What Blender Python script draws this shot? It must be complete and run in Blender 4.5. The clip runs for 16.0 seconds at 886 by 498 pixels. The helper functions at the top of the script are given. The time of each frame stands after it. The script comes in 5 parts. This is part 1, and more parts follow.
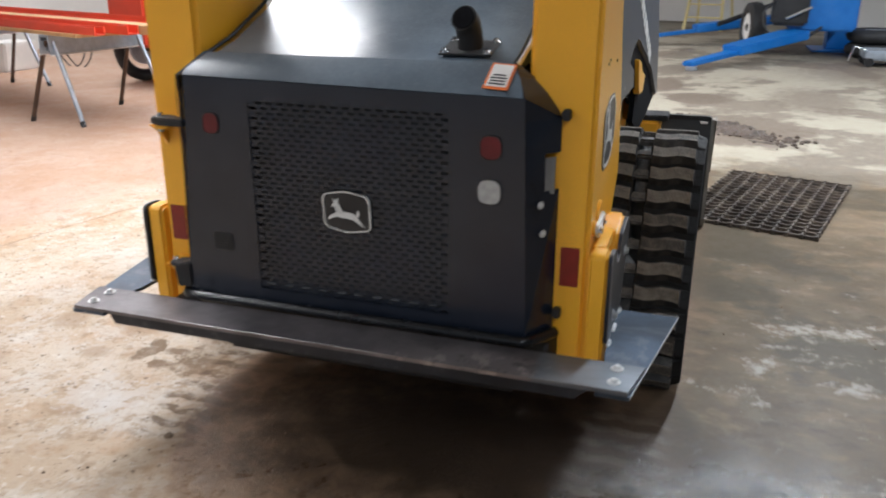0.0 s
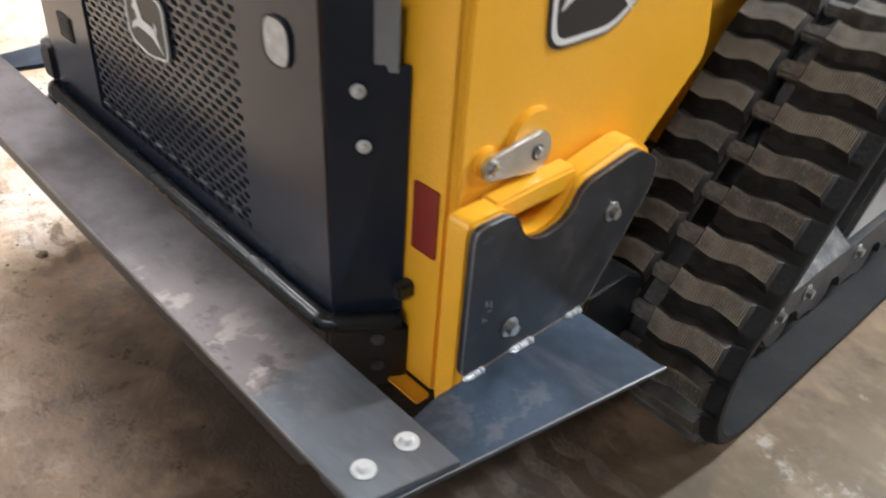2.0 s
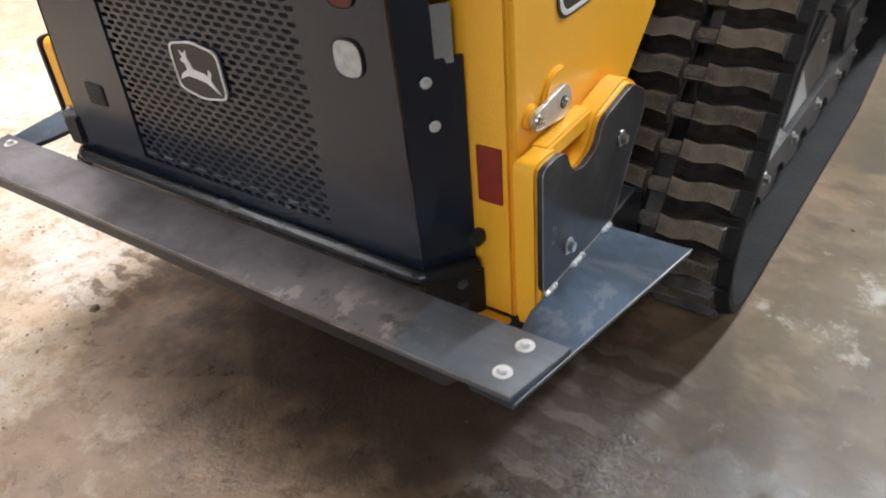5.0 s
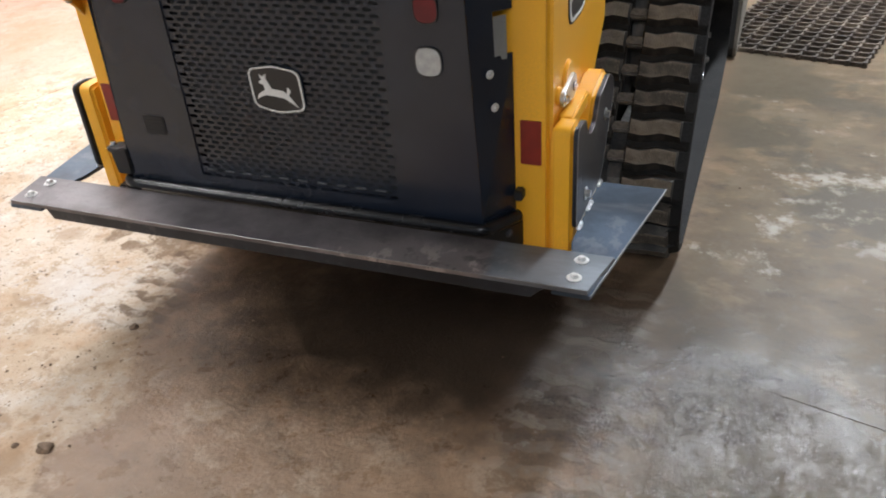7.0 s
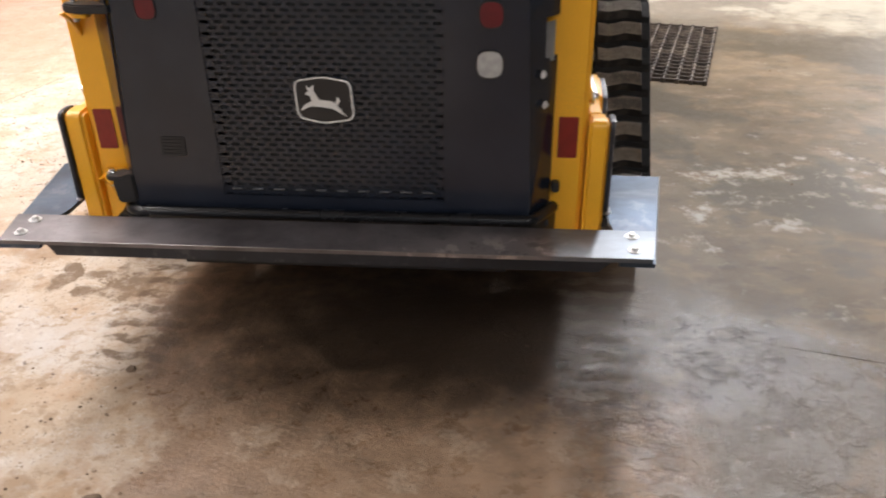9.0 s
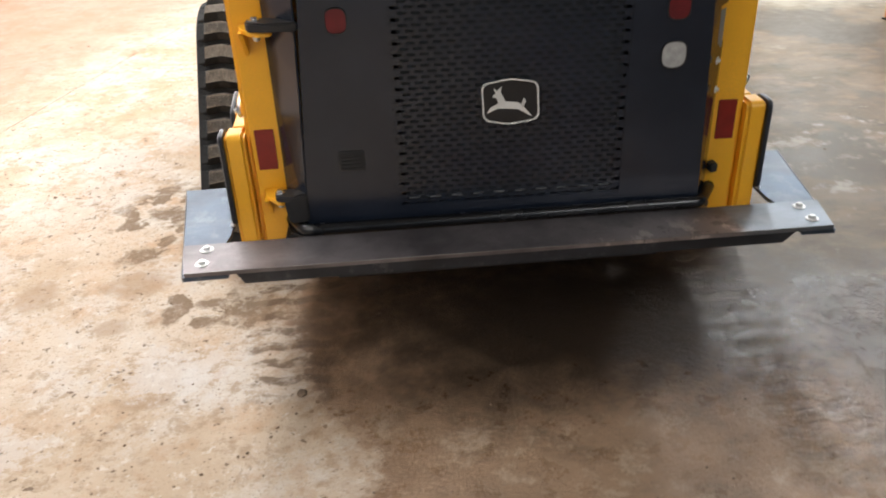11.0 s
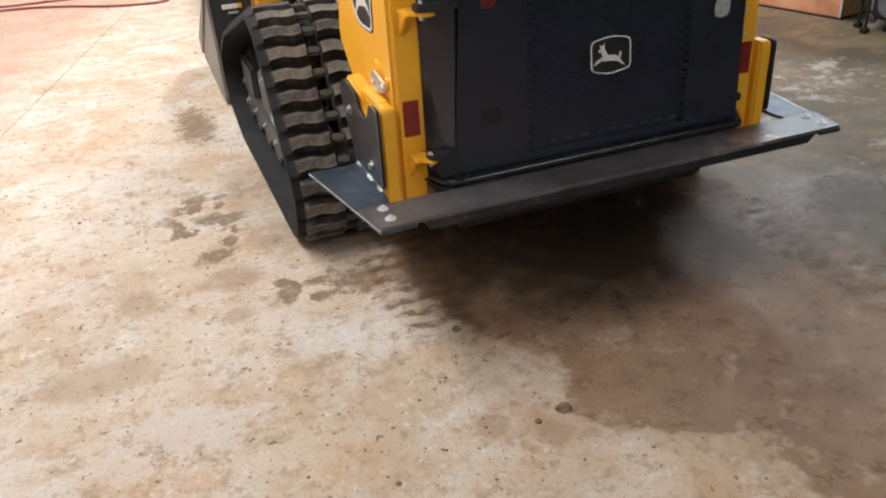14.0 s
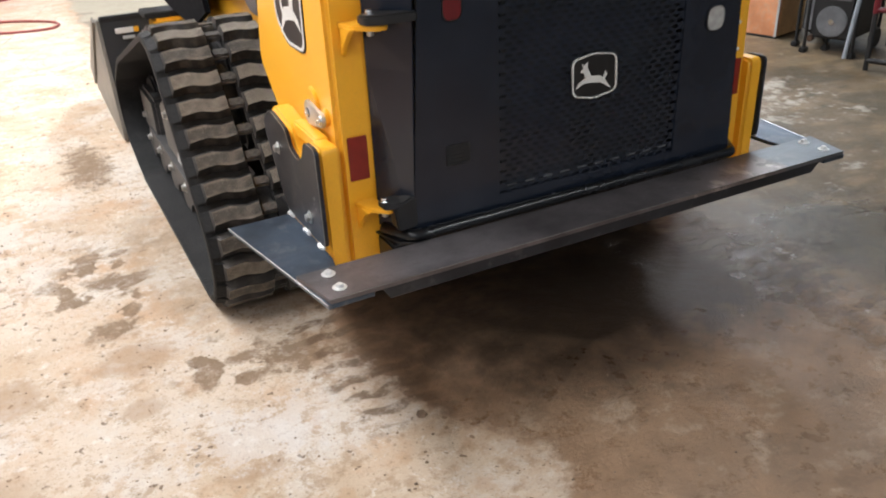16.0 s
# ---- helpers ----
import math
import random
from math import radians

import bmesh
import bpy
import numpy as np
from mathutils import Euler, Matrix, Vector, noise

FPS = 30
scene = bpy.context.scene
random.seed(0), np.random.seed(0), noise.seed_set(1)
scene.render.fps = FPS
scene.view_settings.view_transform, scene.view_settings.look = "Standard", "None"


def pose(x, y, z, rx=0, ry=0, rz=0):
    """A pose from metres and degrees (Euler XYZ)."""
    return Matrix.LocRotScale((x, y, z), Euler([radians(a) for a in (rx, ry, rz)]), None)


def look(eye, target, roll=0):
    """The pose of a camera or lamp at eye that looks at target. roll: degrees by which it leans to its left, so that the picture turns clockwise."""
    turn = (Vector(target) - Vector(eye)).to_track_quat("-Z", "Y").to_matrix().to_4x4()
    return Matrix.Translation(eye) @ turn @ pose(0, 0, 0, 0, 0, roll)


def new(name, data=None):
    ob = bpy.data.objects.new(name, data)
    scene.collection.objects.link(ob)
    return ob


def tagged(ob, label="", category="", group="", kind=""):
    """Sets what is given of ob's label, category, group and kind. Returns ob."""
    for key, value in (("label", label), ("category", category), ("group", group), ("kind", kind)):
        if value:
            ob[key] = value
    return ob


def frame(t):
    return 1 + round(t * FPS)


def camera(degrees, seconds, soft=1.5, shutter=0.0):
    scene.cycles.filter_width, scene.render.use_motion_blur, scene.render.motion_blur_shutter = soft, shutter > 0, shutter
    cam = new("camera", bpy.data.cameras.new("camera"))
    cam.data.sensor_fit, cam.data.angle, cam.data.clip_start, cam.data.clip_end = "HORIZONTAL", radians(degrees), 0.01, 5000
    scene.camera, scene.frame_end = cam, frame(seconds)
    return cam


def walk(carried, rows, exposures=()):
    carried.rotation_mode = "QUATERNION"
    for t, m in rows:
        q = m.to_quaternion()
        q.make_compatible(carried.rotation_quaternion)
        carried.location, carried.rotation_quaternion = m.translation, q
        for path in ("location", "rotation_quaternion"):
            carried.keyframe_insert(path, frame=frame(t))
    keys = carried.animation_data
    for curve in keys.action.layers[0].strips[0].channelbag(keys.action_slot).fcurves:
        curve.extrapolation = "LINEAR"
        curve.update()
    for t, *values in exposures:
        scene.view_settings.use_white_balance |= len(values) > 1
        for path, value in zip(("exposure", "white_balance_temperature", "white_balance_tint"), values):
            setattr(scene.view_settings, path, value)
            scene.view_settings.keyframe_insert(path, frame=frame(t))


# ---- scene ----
cam = camera(58.0, 16.0, soft=1.9, shutter=0.5)
PATH = [
    (0, (0.954, -1.889, 1.452), (0.356, -0.103, 0.778), 0.1),
    (0.5, (1.195, -1.48, 1.435), (0.427, 0.227, 0.732), -0.1),
    (1, (1.254, -1.099, 1.402), (0.372, 0.503, 0.594), 1.6),
    (1.5, (1.261, -0.754, 1.363), (0.312, 0.758, 0.46), 1.8),
    (2, (1.331, -0.494, 1.286), (0.172, 0.671, 0.145), 4.3),
    (2.5, (1.349, -0.33, 1.237), (0.148, 0.767, 0.072), 1.0),
    (3, (1.349, -0.307, 1.236), (0.146, 0.762, 0.049), -0.8),
    (3.5, (1.375, -0.35, 1.25), (0.141, 0.7, 0.077), -0.2),
    (4, (1.376, -0.478, 1.292), (0.167, 0.621, 0.138), -2.3),
    (4.2, (1.36, -0.554, 1.315), (0.194, 0.59, 0.161), -3.4),
    (6.5, (1.233, -1.362, 1.457), (0.455, 0.118, 0.361), -4.8),
    (7, (1.12, -1.518, 1.478), (0.44, 0.034, 0.416), -4.6),
    (7.5, (1.091, -1.716, 1.488), (0.52, -0.095, 0.464), -3.1),
    (8, (0.987, -1.819, 1.487), (0.691, -0.092, 0.523), 1.4),
    (8.5, (0.699, -1.846, 1.456), (0.493, -0.09, 0.521), 0.0),
    (9, (0.479, -1.831, 1.438), (0.321, -0.092, 0.463), -0.8),
    (9.5, (0.277, -1.659, 1.428), (0.104, 0.076, 0.448), -1.8),
    (9.7, (0.219, -1.626, 1.426), (0.027, 0.111, 0.453), -2.0),
    (11.8, (-0.658, -1.976, 1.494), (-0.37, -0.264, 0.501), -2.7),
    (12, (-0.743, -1.974, 1.494), (-0.446, -0.259, 0.509), -2.9),
    (12.5, (-1.028, -1.903, 1.48), (-0.676, -0.204, 0.483), -5.8),
    (13, (-1.182, -1.977, 1.486), (-0.668, -0.336, 0.465), -3.6),
    (13.5, (-1.286, -2.099, 1.474), (-0.706, -0.473, 0.463), -3.6),
    (14, (-1.369, -2.083, 1.491), (-0.772, -0.432, 0.533), -3.6),
    (14.5, (-1.455, -1.869, 1.475), (-0.775, -0.231, 0.55), -3.0),
    (15, (-1.477, -1.721, 1.448), (-0.751, -0.106, 0.518), -3.0),
    (15.5, (-1.348, -1.676, 1.416), (-0.558, -0.072, 0.52), -4.5),
    (16, (-1.299, -1.594, 1.36), (-0.496, -0.005, 0.449), -2.7),
]
walk(cam, [(t, look(eye, target, roll)) for t, eye, target, roll in PATH],
     [(0.0, 0.2, 6050, 10), (0.5, 0.5, 6200, 10), (1.0, 0.66, 6200, 10), (2.0, 0.9, 6250, 10), (4.2, 0.9, 6250, 10), (6.5, 0.48, 6230, 10), (7.0, 0.46, 6260, 10), (8, 0.40, 6700, 14), (8.5, 0.40, 6800, 18), (9.0, 0.38, 6700, 15), (9.7, 0.38, 6550, 12), (12.0, 0.05, 6480, 10), (12.5, -0.15, 6580, 10), (13.0, 0.12, 6420, 10), (14.0, 0.02, 6400, 10), (15.0, 0.06, 6350, 10), (16.0, 0.37, 6250, 10)])

# ---- light ----
# Room frame: the hall stands 13.9 degrees askew to the machine.
ASKEW = -13.9
HALL = Matrix.Rotation(radians(ASKEW), 4, "Z")
CEILING = 4.6

world = bpy.data.worlds.new("world")
scene.world = world
world.use_nodes = True
world.node_tree.nodes["Background"].inputs[0].default_value = (0.5, 0.6, 0.75, 1)
world.node_tree.nodes["Background"].inputs[1].default_value = 0.015

LAMPS = [  # x, y, watts, warmth
    (2.05, 4.9, 275, 0), (-2.78, 1.65, 215, 1), (-2.6, 6.6, 150, 1), (-2.8, 12.6, 180, 1), (6.3, 5.8, 150, 0),
    # (-4.6, -4.6) and (2.4, -5.2) are unseen fill lamps, added to brighten the rear.
    (-4.6, -4.6, 85, 1), (2.4, -5.2, 92, 0), (-7.6, 7.0, 120, 1), (6.6, 10.5, 200, 0),
]
TINTS = ((0.91, 0.96, 1.0), (0.985, 0.97, 0.96))


def lamp(x, y, watts, warmth):
    data = bpy.data.lights.new("tube_light", "AREA")
    data.shape, data.size, data.size_y = "RECTANGLE", 0.34, 4.2
    data.energy, data.color = watts, TINTS[warmth]
    ob = new("tube_light", data)
    ob.matrix_world = Matrix.Translation((x, y, CEILING - 0.16)) @ HALL
    return ob


for row in LAMPS:
    lamp(*row)


# ---- materials ----
class Nodes:
    """Small wrapper to write node trees as expressions."""

    def __init__(self, name):
        self.mat = bpy.data.materials.new(name)
        self.mat.use_nodes = True
        self.tree = self.mat.node_tree
        self.bsdf = self.tree.nodes["Principled BSDF"]
        self.at = self.tree.nodes.new("ShaderNodeNewGeometry").outputs["Position"]
        self.local = self.tree.nodes.new("ShaderNodeTexCoord").outputs["Object"]
        self.random = self.tree.nodes.new("ShaderNodeObjectInfo").outputs["Random"]

    def node(self, kind, **inputs):
        n = self.tree.nodes.new(kind)
        for key, value in inputs.items():
            self.put(n.inputs[key], value)
        return n

    def put(self, socket, value):
        if isinstance(value, bpy.types.NodeSocket):
            self.tree.links.new(value, socket)
        elif isinstance(value, (tuple, list)) and len(value) == 3 and len(socket.default_value) == 4:
            socket.default_value = (*value, 1)
        else:
            socket.default_value = value

    def math(self, op, a, b=0.0, clamp=False):
        n = self.tree.nodes.new("ShaderNodeMath")
        n.operation, n.use_clamp = op, clamp
        self.put(n.inputs[0], a)
        self.put(n.inputs[1], b)
        return n.outputs[0]

    def add(self, a, b):
        return self.math("ADD", a, b)

    def mul(self, a, b):
        return self.math("MULTIPLY", a, b)

    def step(self, value, lo, hi):
        """0 below lo, 1 above hi, smooth between."""
        n = self.tree.nodes.new("ShaderNodeMapRange")
        n.interpolation_type = "SMOOTHSTEP"
        self.put(n.inputs[0], value)
        n.inputs[1].default_value, n.inputs[2].default_value = lo, hi
        return n.outputs[0]

    def noise(self, scale, detail=4.0, rough=0.55, at=None, stretch=None):
        at = at or self.local
        if stretch:
            at = self.node("ShaderNodeMapping", Vector=at, Scale=stretch).outputs[0]
        return self.node("ShaderNodeTexNoise", Vector=at, Scale=scale, Detail=detail, Roughness=rough).outputs[0]

    def mix(self, f, a, b):
        n = self.tree.nodes.new("ShaderNodeMix")
        n.data_type = "RGBA"
        self.put(n.inputs[0], f)
        self.put(n.inputs[6], a)
        self.put(n.inputs[7], b)
        return n.outputs[2]

    def split(self, vector):
        return self.node("ShaderNodeSeparateXYZ", Vector=vector).outputs

    def bump(self, height, distance, strength=1.0):
        return self.node("ShaderNodeBump", Height=height, Distance=distance, Strength=strength).outputs[0]

    def out(self, **inputs):
        names = {"color": "Base Color", "rough": "Roughness", "metal": "Metallic", "normal": "Normal", "spec": "Specular IOR Level",
                 "coat": "Coat Weight", "glow": "Emission Color", "power": "Emission Strength", "clear": "Transmission Weight"}
        for key, value in inputs.items():
            self.put(self.bsdf.inputs[names[key]], value)
        return self.mat


def shade(c, f):
    return tuple(min(1.0, v * f) for v in c)


def surface(name, color, rough=0.5, metal=0.0, vary=0.25, grain=60.0, blotch=6.0, bump=0.0, dust=None, dusty=0.0, wet=0.15, coat=0.0, spec=0.5):
    """A painted, cast or worn surface: blotches and grain in colour and gloss, fine relief, an optional film of dust."""
    n = Nodes(name)
    big, fine = n.noise(blotch, 5), n.noise(grain, 3)
    c = n.mix(n.step(big, 0.3, 0.7), shade(color, 1 - vary), shade(color, 1 + vary))
    c = n.mix(n.mul(n.step(fine, 0.35, 0.7), 0.35), c, shade(color, 1 - 1.4 * vary if vary < 0.6 else 0.2))
    if dust:
        veil = n.mul(n.step(n.add(n.mul(big, 0.6), n.mul(fine, 0.4)), 0.42, 0.68), dusty)
        c = n.mix(veil, c, dust)
    r = n.add(rough - wet / 2, n.mul(big, wet))
    extra = {"normal": n.bump(fine, bump)} if bump else {}
    return n.out(color=c, rough=r, metal=metal, coat=coat, spec=spec, **extra)


def matt_black(name, color):
    """A matt black with hardly any sheen, painted in for the shade inside openings."""
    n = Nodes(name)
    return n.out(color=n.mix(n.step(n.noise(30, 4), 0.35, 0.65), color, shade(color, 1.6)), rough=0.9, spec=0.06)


# Near-black put where only shade lies: behind slots, in holes, inside the arm.
inside_shade = matt_black("inside_shade", (0.005, 0.005, 0.006))
paint_yellow = surface("yellow_paint", (0.90, 0.445, 0.022), 0.34, vary=0.06, grain=220, blotch=3, bump=0.0004, dust=(0.42, 0.27, 0.1), dusty=0.12)
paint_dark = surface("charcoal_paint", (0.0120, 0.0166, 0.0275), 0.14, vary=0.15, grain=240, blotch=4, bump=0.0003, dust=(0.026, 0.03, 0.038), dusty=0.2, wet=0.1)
paint_grey = surface("grey_paint", (0.055, 0.058, 0.066), 0.4, vary=0.15, grain=200, blotch=5, bump=0.0004, dust=(0.12, 0.11, 0.1), dusty=0.2)
# Dark plastic in blue-grey: ceiling reflections are put into base and film colour.
sheen_grey = surface("sheen_grey_plastic", (0.10, 0.127, 0.155), 0.24, vary=0.2, grain=100, blotch=2.5, dust=(0.17, 0.215, 0.255), dusty=0.5, wet=0.12)
satin_black = surface("satin_black_paint", (0.007, 0.0075, 0.009), 0.3, vary=0.2, grain=160, blotch=6, bump=0.0003)
sill_black = surface("satin_sill_paint", (0.007, 0.0075, 0.009), 0.27, vary=0.2, grain=160, blotch=6, bump=0.0004)
black_part = surface("black_iron", (0.012, 0.012, 0.013), 0.5, vary=0.3, grain=120, bump=0.0006)
chalk = surface("chalk", (0.16, 0.16, 0.16), 0.8, vary=0.3)
exhaust_black = surface("sooty_exhaust", (0.006, 0.006, 0.0065), 0.7, vary=0.3, grain=150)
# Paler than the door: light caught by the grille lips, put into colour.
lip_highlight = surface("lit_lip_paint", (0.15, 0.152, 0.16), 0.4, vary=0.3, grain=300)
screen_grey = surface("dust_screen", (0.036, 0.041, 0.047), 0.6, vary=0.2)
zinc = surface("zinc_plate", (0.62, 0.62, 0.6), 0.32, 1.0, vary=0.12, grain=150, blotch=20, bump=0.0003)
chrome = surface("bright_steel", (0.82, 0.83, 0.84), 0.22, 1.0, vary=0.08, grain=90, blotch=30)
weld_metal = surface("weld_bead", (0.72, 0.73, 0.75), 0.3, 0.75, vary=0.35, grain=500, blotch=120, bump=0.002)
lens_red = surface("red_lens", (0.12, 0.005, 0.007), 0.42, vary=0.15, grain=300, blotch=40, coat=0.0)
tape_red = surface("red_reflector_tape", (0.23, 0.014, 0.008), 0.35, vary=0.12, grain=400, blotch=25)
lens_white = surface("clear_lens", (0.40, 0.40, 0.385), 0.25, vary=0.15, grain=260, blotch=50, bump=0.0008, coat=0.5)
label_white = surface("white_label", (0.72, 0.71, 0.68), 0.45, vary=0.06, grain=150)
label_black = surface("black_label", (0.012, 0.012, 0.013), 0.4, vary=0.2)
label_orange = surface("orange_label", (0.72, 0.17, 0.03), 0.45, vary=0.08)
label_grey = surface("silver_tape", (0.42, 0.43, 0.43), 0.4, vary=0.12, grain=200)
frame_steel = surface("track_frame_paint", (0.03, 0.031, 0.034), 0.5, vary=0.3, grain=90, blotch=8, bump=0.001, dust=(0.13, 0.115, 0.1), dusty=0.55)
muddy_steel = surface("muddy_frame_steel", (0.05, 0.05, 0.05), 0.55, vary=0.4, grain=70, blotch=16, bump=0.003, dust=(0.24, 0.22, 0.2), dusty=0.7)
bucket_grey = surface("pale_bucket_steel", (0.2, 0.185, 0.16), 0.5, 0.1, vary=0.3, grain=60, blotch=5, bump=0.001, dust=(0.22, 0.19, 0.15), dusty=0.5)
timber = surface("planed_timber", (0.5, 0.3, 0.13), 0.55, vary=0.2, grain=40, blotch=4, bump=0.001)
ply = surface("orange_board", (0.62, 0.26, 0.12), 0.55, vary=0.25, grain=30, blotch=3.5, dust=(0.6, 0.45, 0.32), dusty=0.5)
beam_red = surface("red_oxide_paint", (0.62, 0.055, 0.02), 0.42, vary=0.12, grain=80, blotch=3)
galv = surface("galvanised_sheet", (0.42, 0.47, 0.53), 0.42, 0.7, vary=0.12, grain=60, blotch=12)
rust_leg = surface("brown_steel", (0.1, 0.06, 0.04), 0.55, 0.3, vary=0.3, grain=80)
lift_blue = surface("blue_paint", (0.002, 0.135, 0.46), 0.4, vary=0.12, grain=60, blotch=4, dust=(0.12, 0.16, 0.25), dusty=0.2)
hose_red = surface("red_hose", (0.28, 0.05, 0.045), 0.45, vary=0.15)
cord_black = surface("black_cord", (0.02, 0.02, 0.02), 0.5, vary=0.2)
wall_dark = surface("slate_wall_sheet", (0.075, 0.09, 0.105), 0.55, vary=0.12, grain=20, blotch=0.8)
wall_grey = surface("grey_wall_sheet", (0.32, 0.375, 0.44), 0.5, vary=0.08, grain=20, blotch=0.8)
wall_paint = surface("white_wall_sheet", (0.62, 0.61, 0.58), 0.5, vary=0.06, grain=20, blotch=0.8)
ceiling_paint = surface("ceiling_sheet", (0.26, 0.26, 0.255), 0.6, vary=0.06, grain=20, blotch=0.6)
tyre_rubber = surface("tyre_rubber", (0.02, 0.02, 0.021), 0.65, vary=0.3, grain=70, blotch=6, bump=0.001)
mat_rubber = surface("mat_rubber", (0.06, 0.046, 0.036), 0.6, vary=0.35, grain=120, blotch=9, bump=0.001, dust=(0.26, 0.21, 0.165), dusty=0.75)
mud = surface("mud_clod", (0.2, 0.137, 0.09), 0.75, vary=0.4, grain=180, blotch=25, bump=0.003)
wet_mud = surface("wet_mud", (0.075, 0.052, 0.037), 0.6, vary=0.35, grain=120, blotch=14, bump=0.003)
panel_grey = surface("grey_plastic_panel", (0.15, 0.155, 0.165), 0.45, vary=0.25, grain=80, blotch=9)
red_part = surface("red_enamel", (0.12, 0.009, 0.016), 0.35, vary=0.15)
blackout = surface("car_plastic", (0.015, 0.016, 0.018), 0.5, vary=0.3)
amber_rung = surface("fibreglass_yellow", (0.6, 0.5, 0.22), 0.5, vary=0.12)


def rubber(name, top, worn):
    """Track rubber: dust on the wearing faces and fine moulded ribs."""
    n = Nodes(name)
    big, fine = n.noise(14, 4), n.noise(190, 3)
    ribs = n.node("ShaderNodeTexWave", Vector=n.local, Scale=68.0, Distortion=2.2, Detail=2.0).outputs[1]
    c = n.mix(n.step(n.add(big, n.mul(n.random, 0.35)), 0.46, 0.96), top, worn)
    c = n.mix(n.mul(n.step(fine, 0.54, 0.72), 0.5), c, shade(worn, 1.6))
    edge = n.step(n.add(n.math("ABSOLUTE", n.split(n.local)[1]), n.mul(n.add(fine, -0.5), 0.012)), 0.013, 0.022)
    c = n.mix(n.mul(edge, 0.55), c, shade(worn, 1.15))
    # Rib grooves also get their shade painted in as a darker colour.
    groove = n.mul(n.step(ribs, 0.55, 0.2), n.step(n.noise(22, 4), 0.30, 0.5))
    c = n.mix(n.mul(groove, 0.75), c, shade(top, 0.45))
    return n.out(color=c, rough=n.add(0.42, n.mul(big, 0.3)), normal=n.bump(n.add(n.add(n.mul(ribs, 1.2), n.mul(fine, 0.8)), n.mul(big, 0.8)), 0.0045))


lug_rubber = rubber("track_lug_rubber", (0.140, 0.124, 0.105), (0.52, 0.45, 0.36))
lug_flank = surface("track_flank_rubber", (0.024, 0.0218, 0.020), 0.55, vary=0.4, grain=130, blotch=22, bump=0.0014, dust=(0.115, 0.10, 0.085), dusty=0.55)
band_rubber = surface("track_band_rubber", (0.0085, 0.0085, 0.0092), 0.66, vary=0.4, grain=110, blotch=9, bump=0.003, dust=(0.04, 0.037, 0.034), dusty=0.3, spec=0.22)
link_rubber = surface("track_link", (0.085, 0.08, 0.075), 0.36, vary=0.4, grain=120, blotch=30, bump=0.0015, dust=(0.2, 0.185, 0.165), dusty=0.5)


def mill_steel(name, tint, metal=0.7, rough=0.24, splash=0.0, end=None, smear=0.5, scuff_sheen=False):
    """Hot-rolled plate: blue-grey scale with smears, scratches and worn streaks."""
    n = Nodes(name)
    cloud, streak = n.noise(5, 6, 0.6), n.noise(9, 5, 0.6, stretch=(0.25, 1, 1))
    fine = n.noise(160, 4)
    c = n.mix(n.step(cloud, 0.35, 0.66), tint, shade(tint, 2.1))
    c = n.mix(n.mul(n.step(streak, 0.52, 0.72), smear), c, shade((0.20, 0.195, 0.2), 1.1))
    c = n.mix(n.mul(n.step(fine, 0.5, 0.8), 0.35), c, shade(tint, 0.45))
    drip = n.noise(16, 6, 0.7, stretch=(1, 0.6, 1))
    where = n.step(cloud, 0.45, 0.60)
    if scuff_sheen:  # one long rubbed patch with pale reflection painted in, and drip marks
        px, py, pz = n.split(n.local)
        across = n.math("ABSOLUTE", n.add(n.add(px, -0.42), n.mul(n.add(streak, -0.5), 0.5)))
        where = n.mul(n.step(across, 0.30, 0.10), n.step(n.add(py, n.mul(n.add(drip, -0.5), 0.12)), 0.02, -0.05))
        c = n.mix(n.mul(where, 0.55), c, (0.34, 0.30, 0.295))
    c = n.mix(n.mul(n.mul(n.step(drip, 0.52, 0.60), where), splash), c, (0.50, 0.43, 0.40))
    spots = n.step(n.noise(11, 7, 0.72, stretch=(0.8, 1, 1)), 0.53, 0.60)
    c = n.mix(n.mul(n.mul(spots, n.add(0.35, n.mul(where, 0.65))), 0.8 * splash), c, shade(tint, 0.6))
    if end:  # lit end past the tower's cast shadow, painted bluer with a sharp border
        c = n.mix(n.mul(n.step(n.add(n.split(n.local)[0], n.mul(n.add(cloud, -0.5), 0.1)), 0.575, 0.60), 0.7), c, n.mix(n.step(streak, 0.4, 0.65), end, shade(end, 1.7)))
    r = n.add(rough, n.mul(n.add(cloud, n.mul(fine, 0.5)), 0.22))
    return n.out(color=c, rough=r, metal=metal, normal=n.bump(n.add(n.mul(cloud, 2), n.mul(fine, 0.2)), 0.00035))


plate_steel = mill_steel("mill_scale_steel", (0.034, 0.048, 0.068), rough=0.2, splash=0.12, smear=0.3)
bar_steel = mill_steel("brown_mill_steel", (0.096, 0.087, 0.090), splash=0.7, end=(0.14, 0.165, 0.19), scuff_sheen=True)
side_steel = mill_steel("black_mill_steel", (0.0105, 0.012, 0.0155), 0.3, 0.26, splash=0.06, smear=0.1)
bolt_white = surface("white_zinc", (0.74, 0.74, 0.73), 0.32, 0.35, vary=0.1, grain=200)
edge_steel = surface("sheared_steel_edge", (0.28, 0.28, 0.285), 0.4, 0.9, vary=0.3, grain=200)


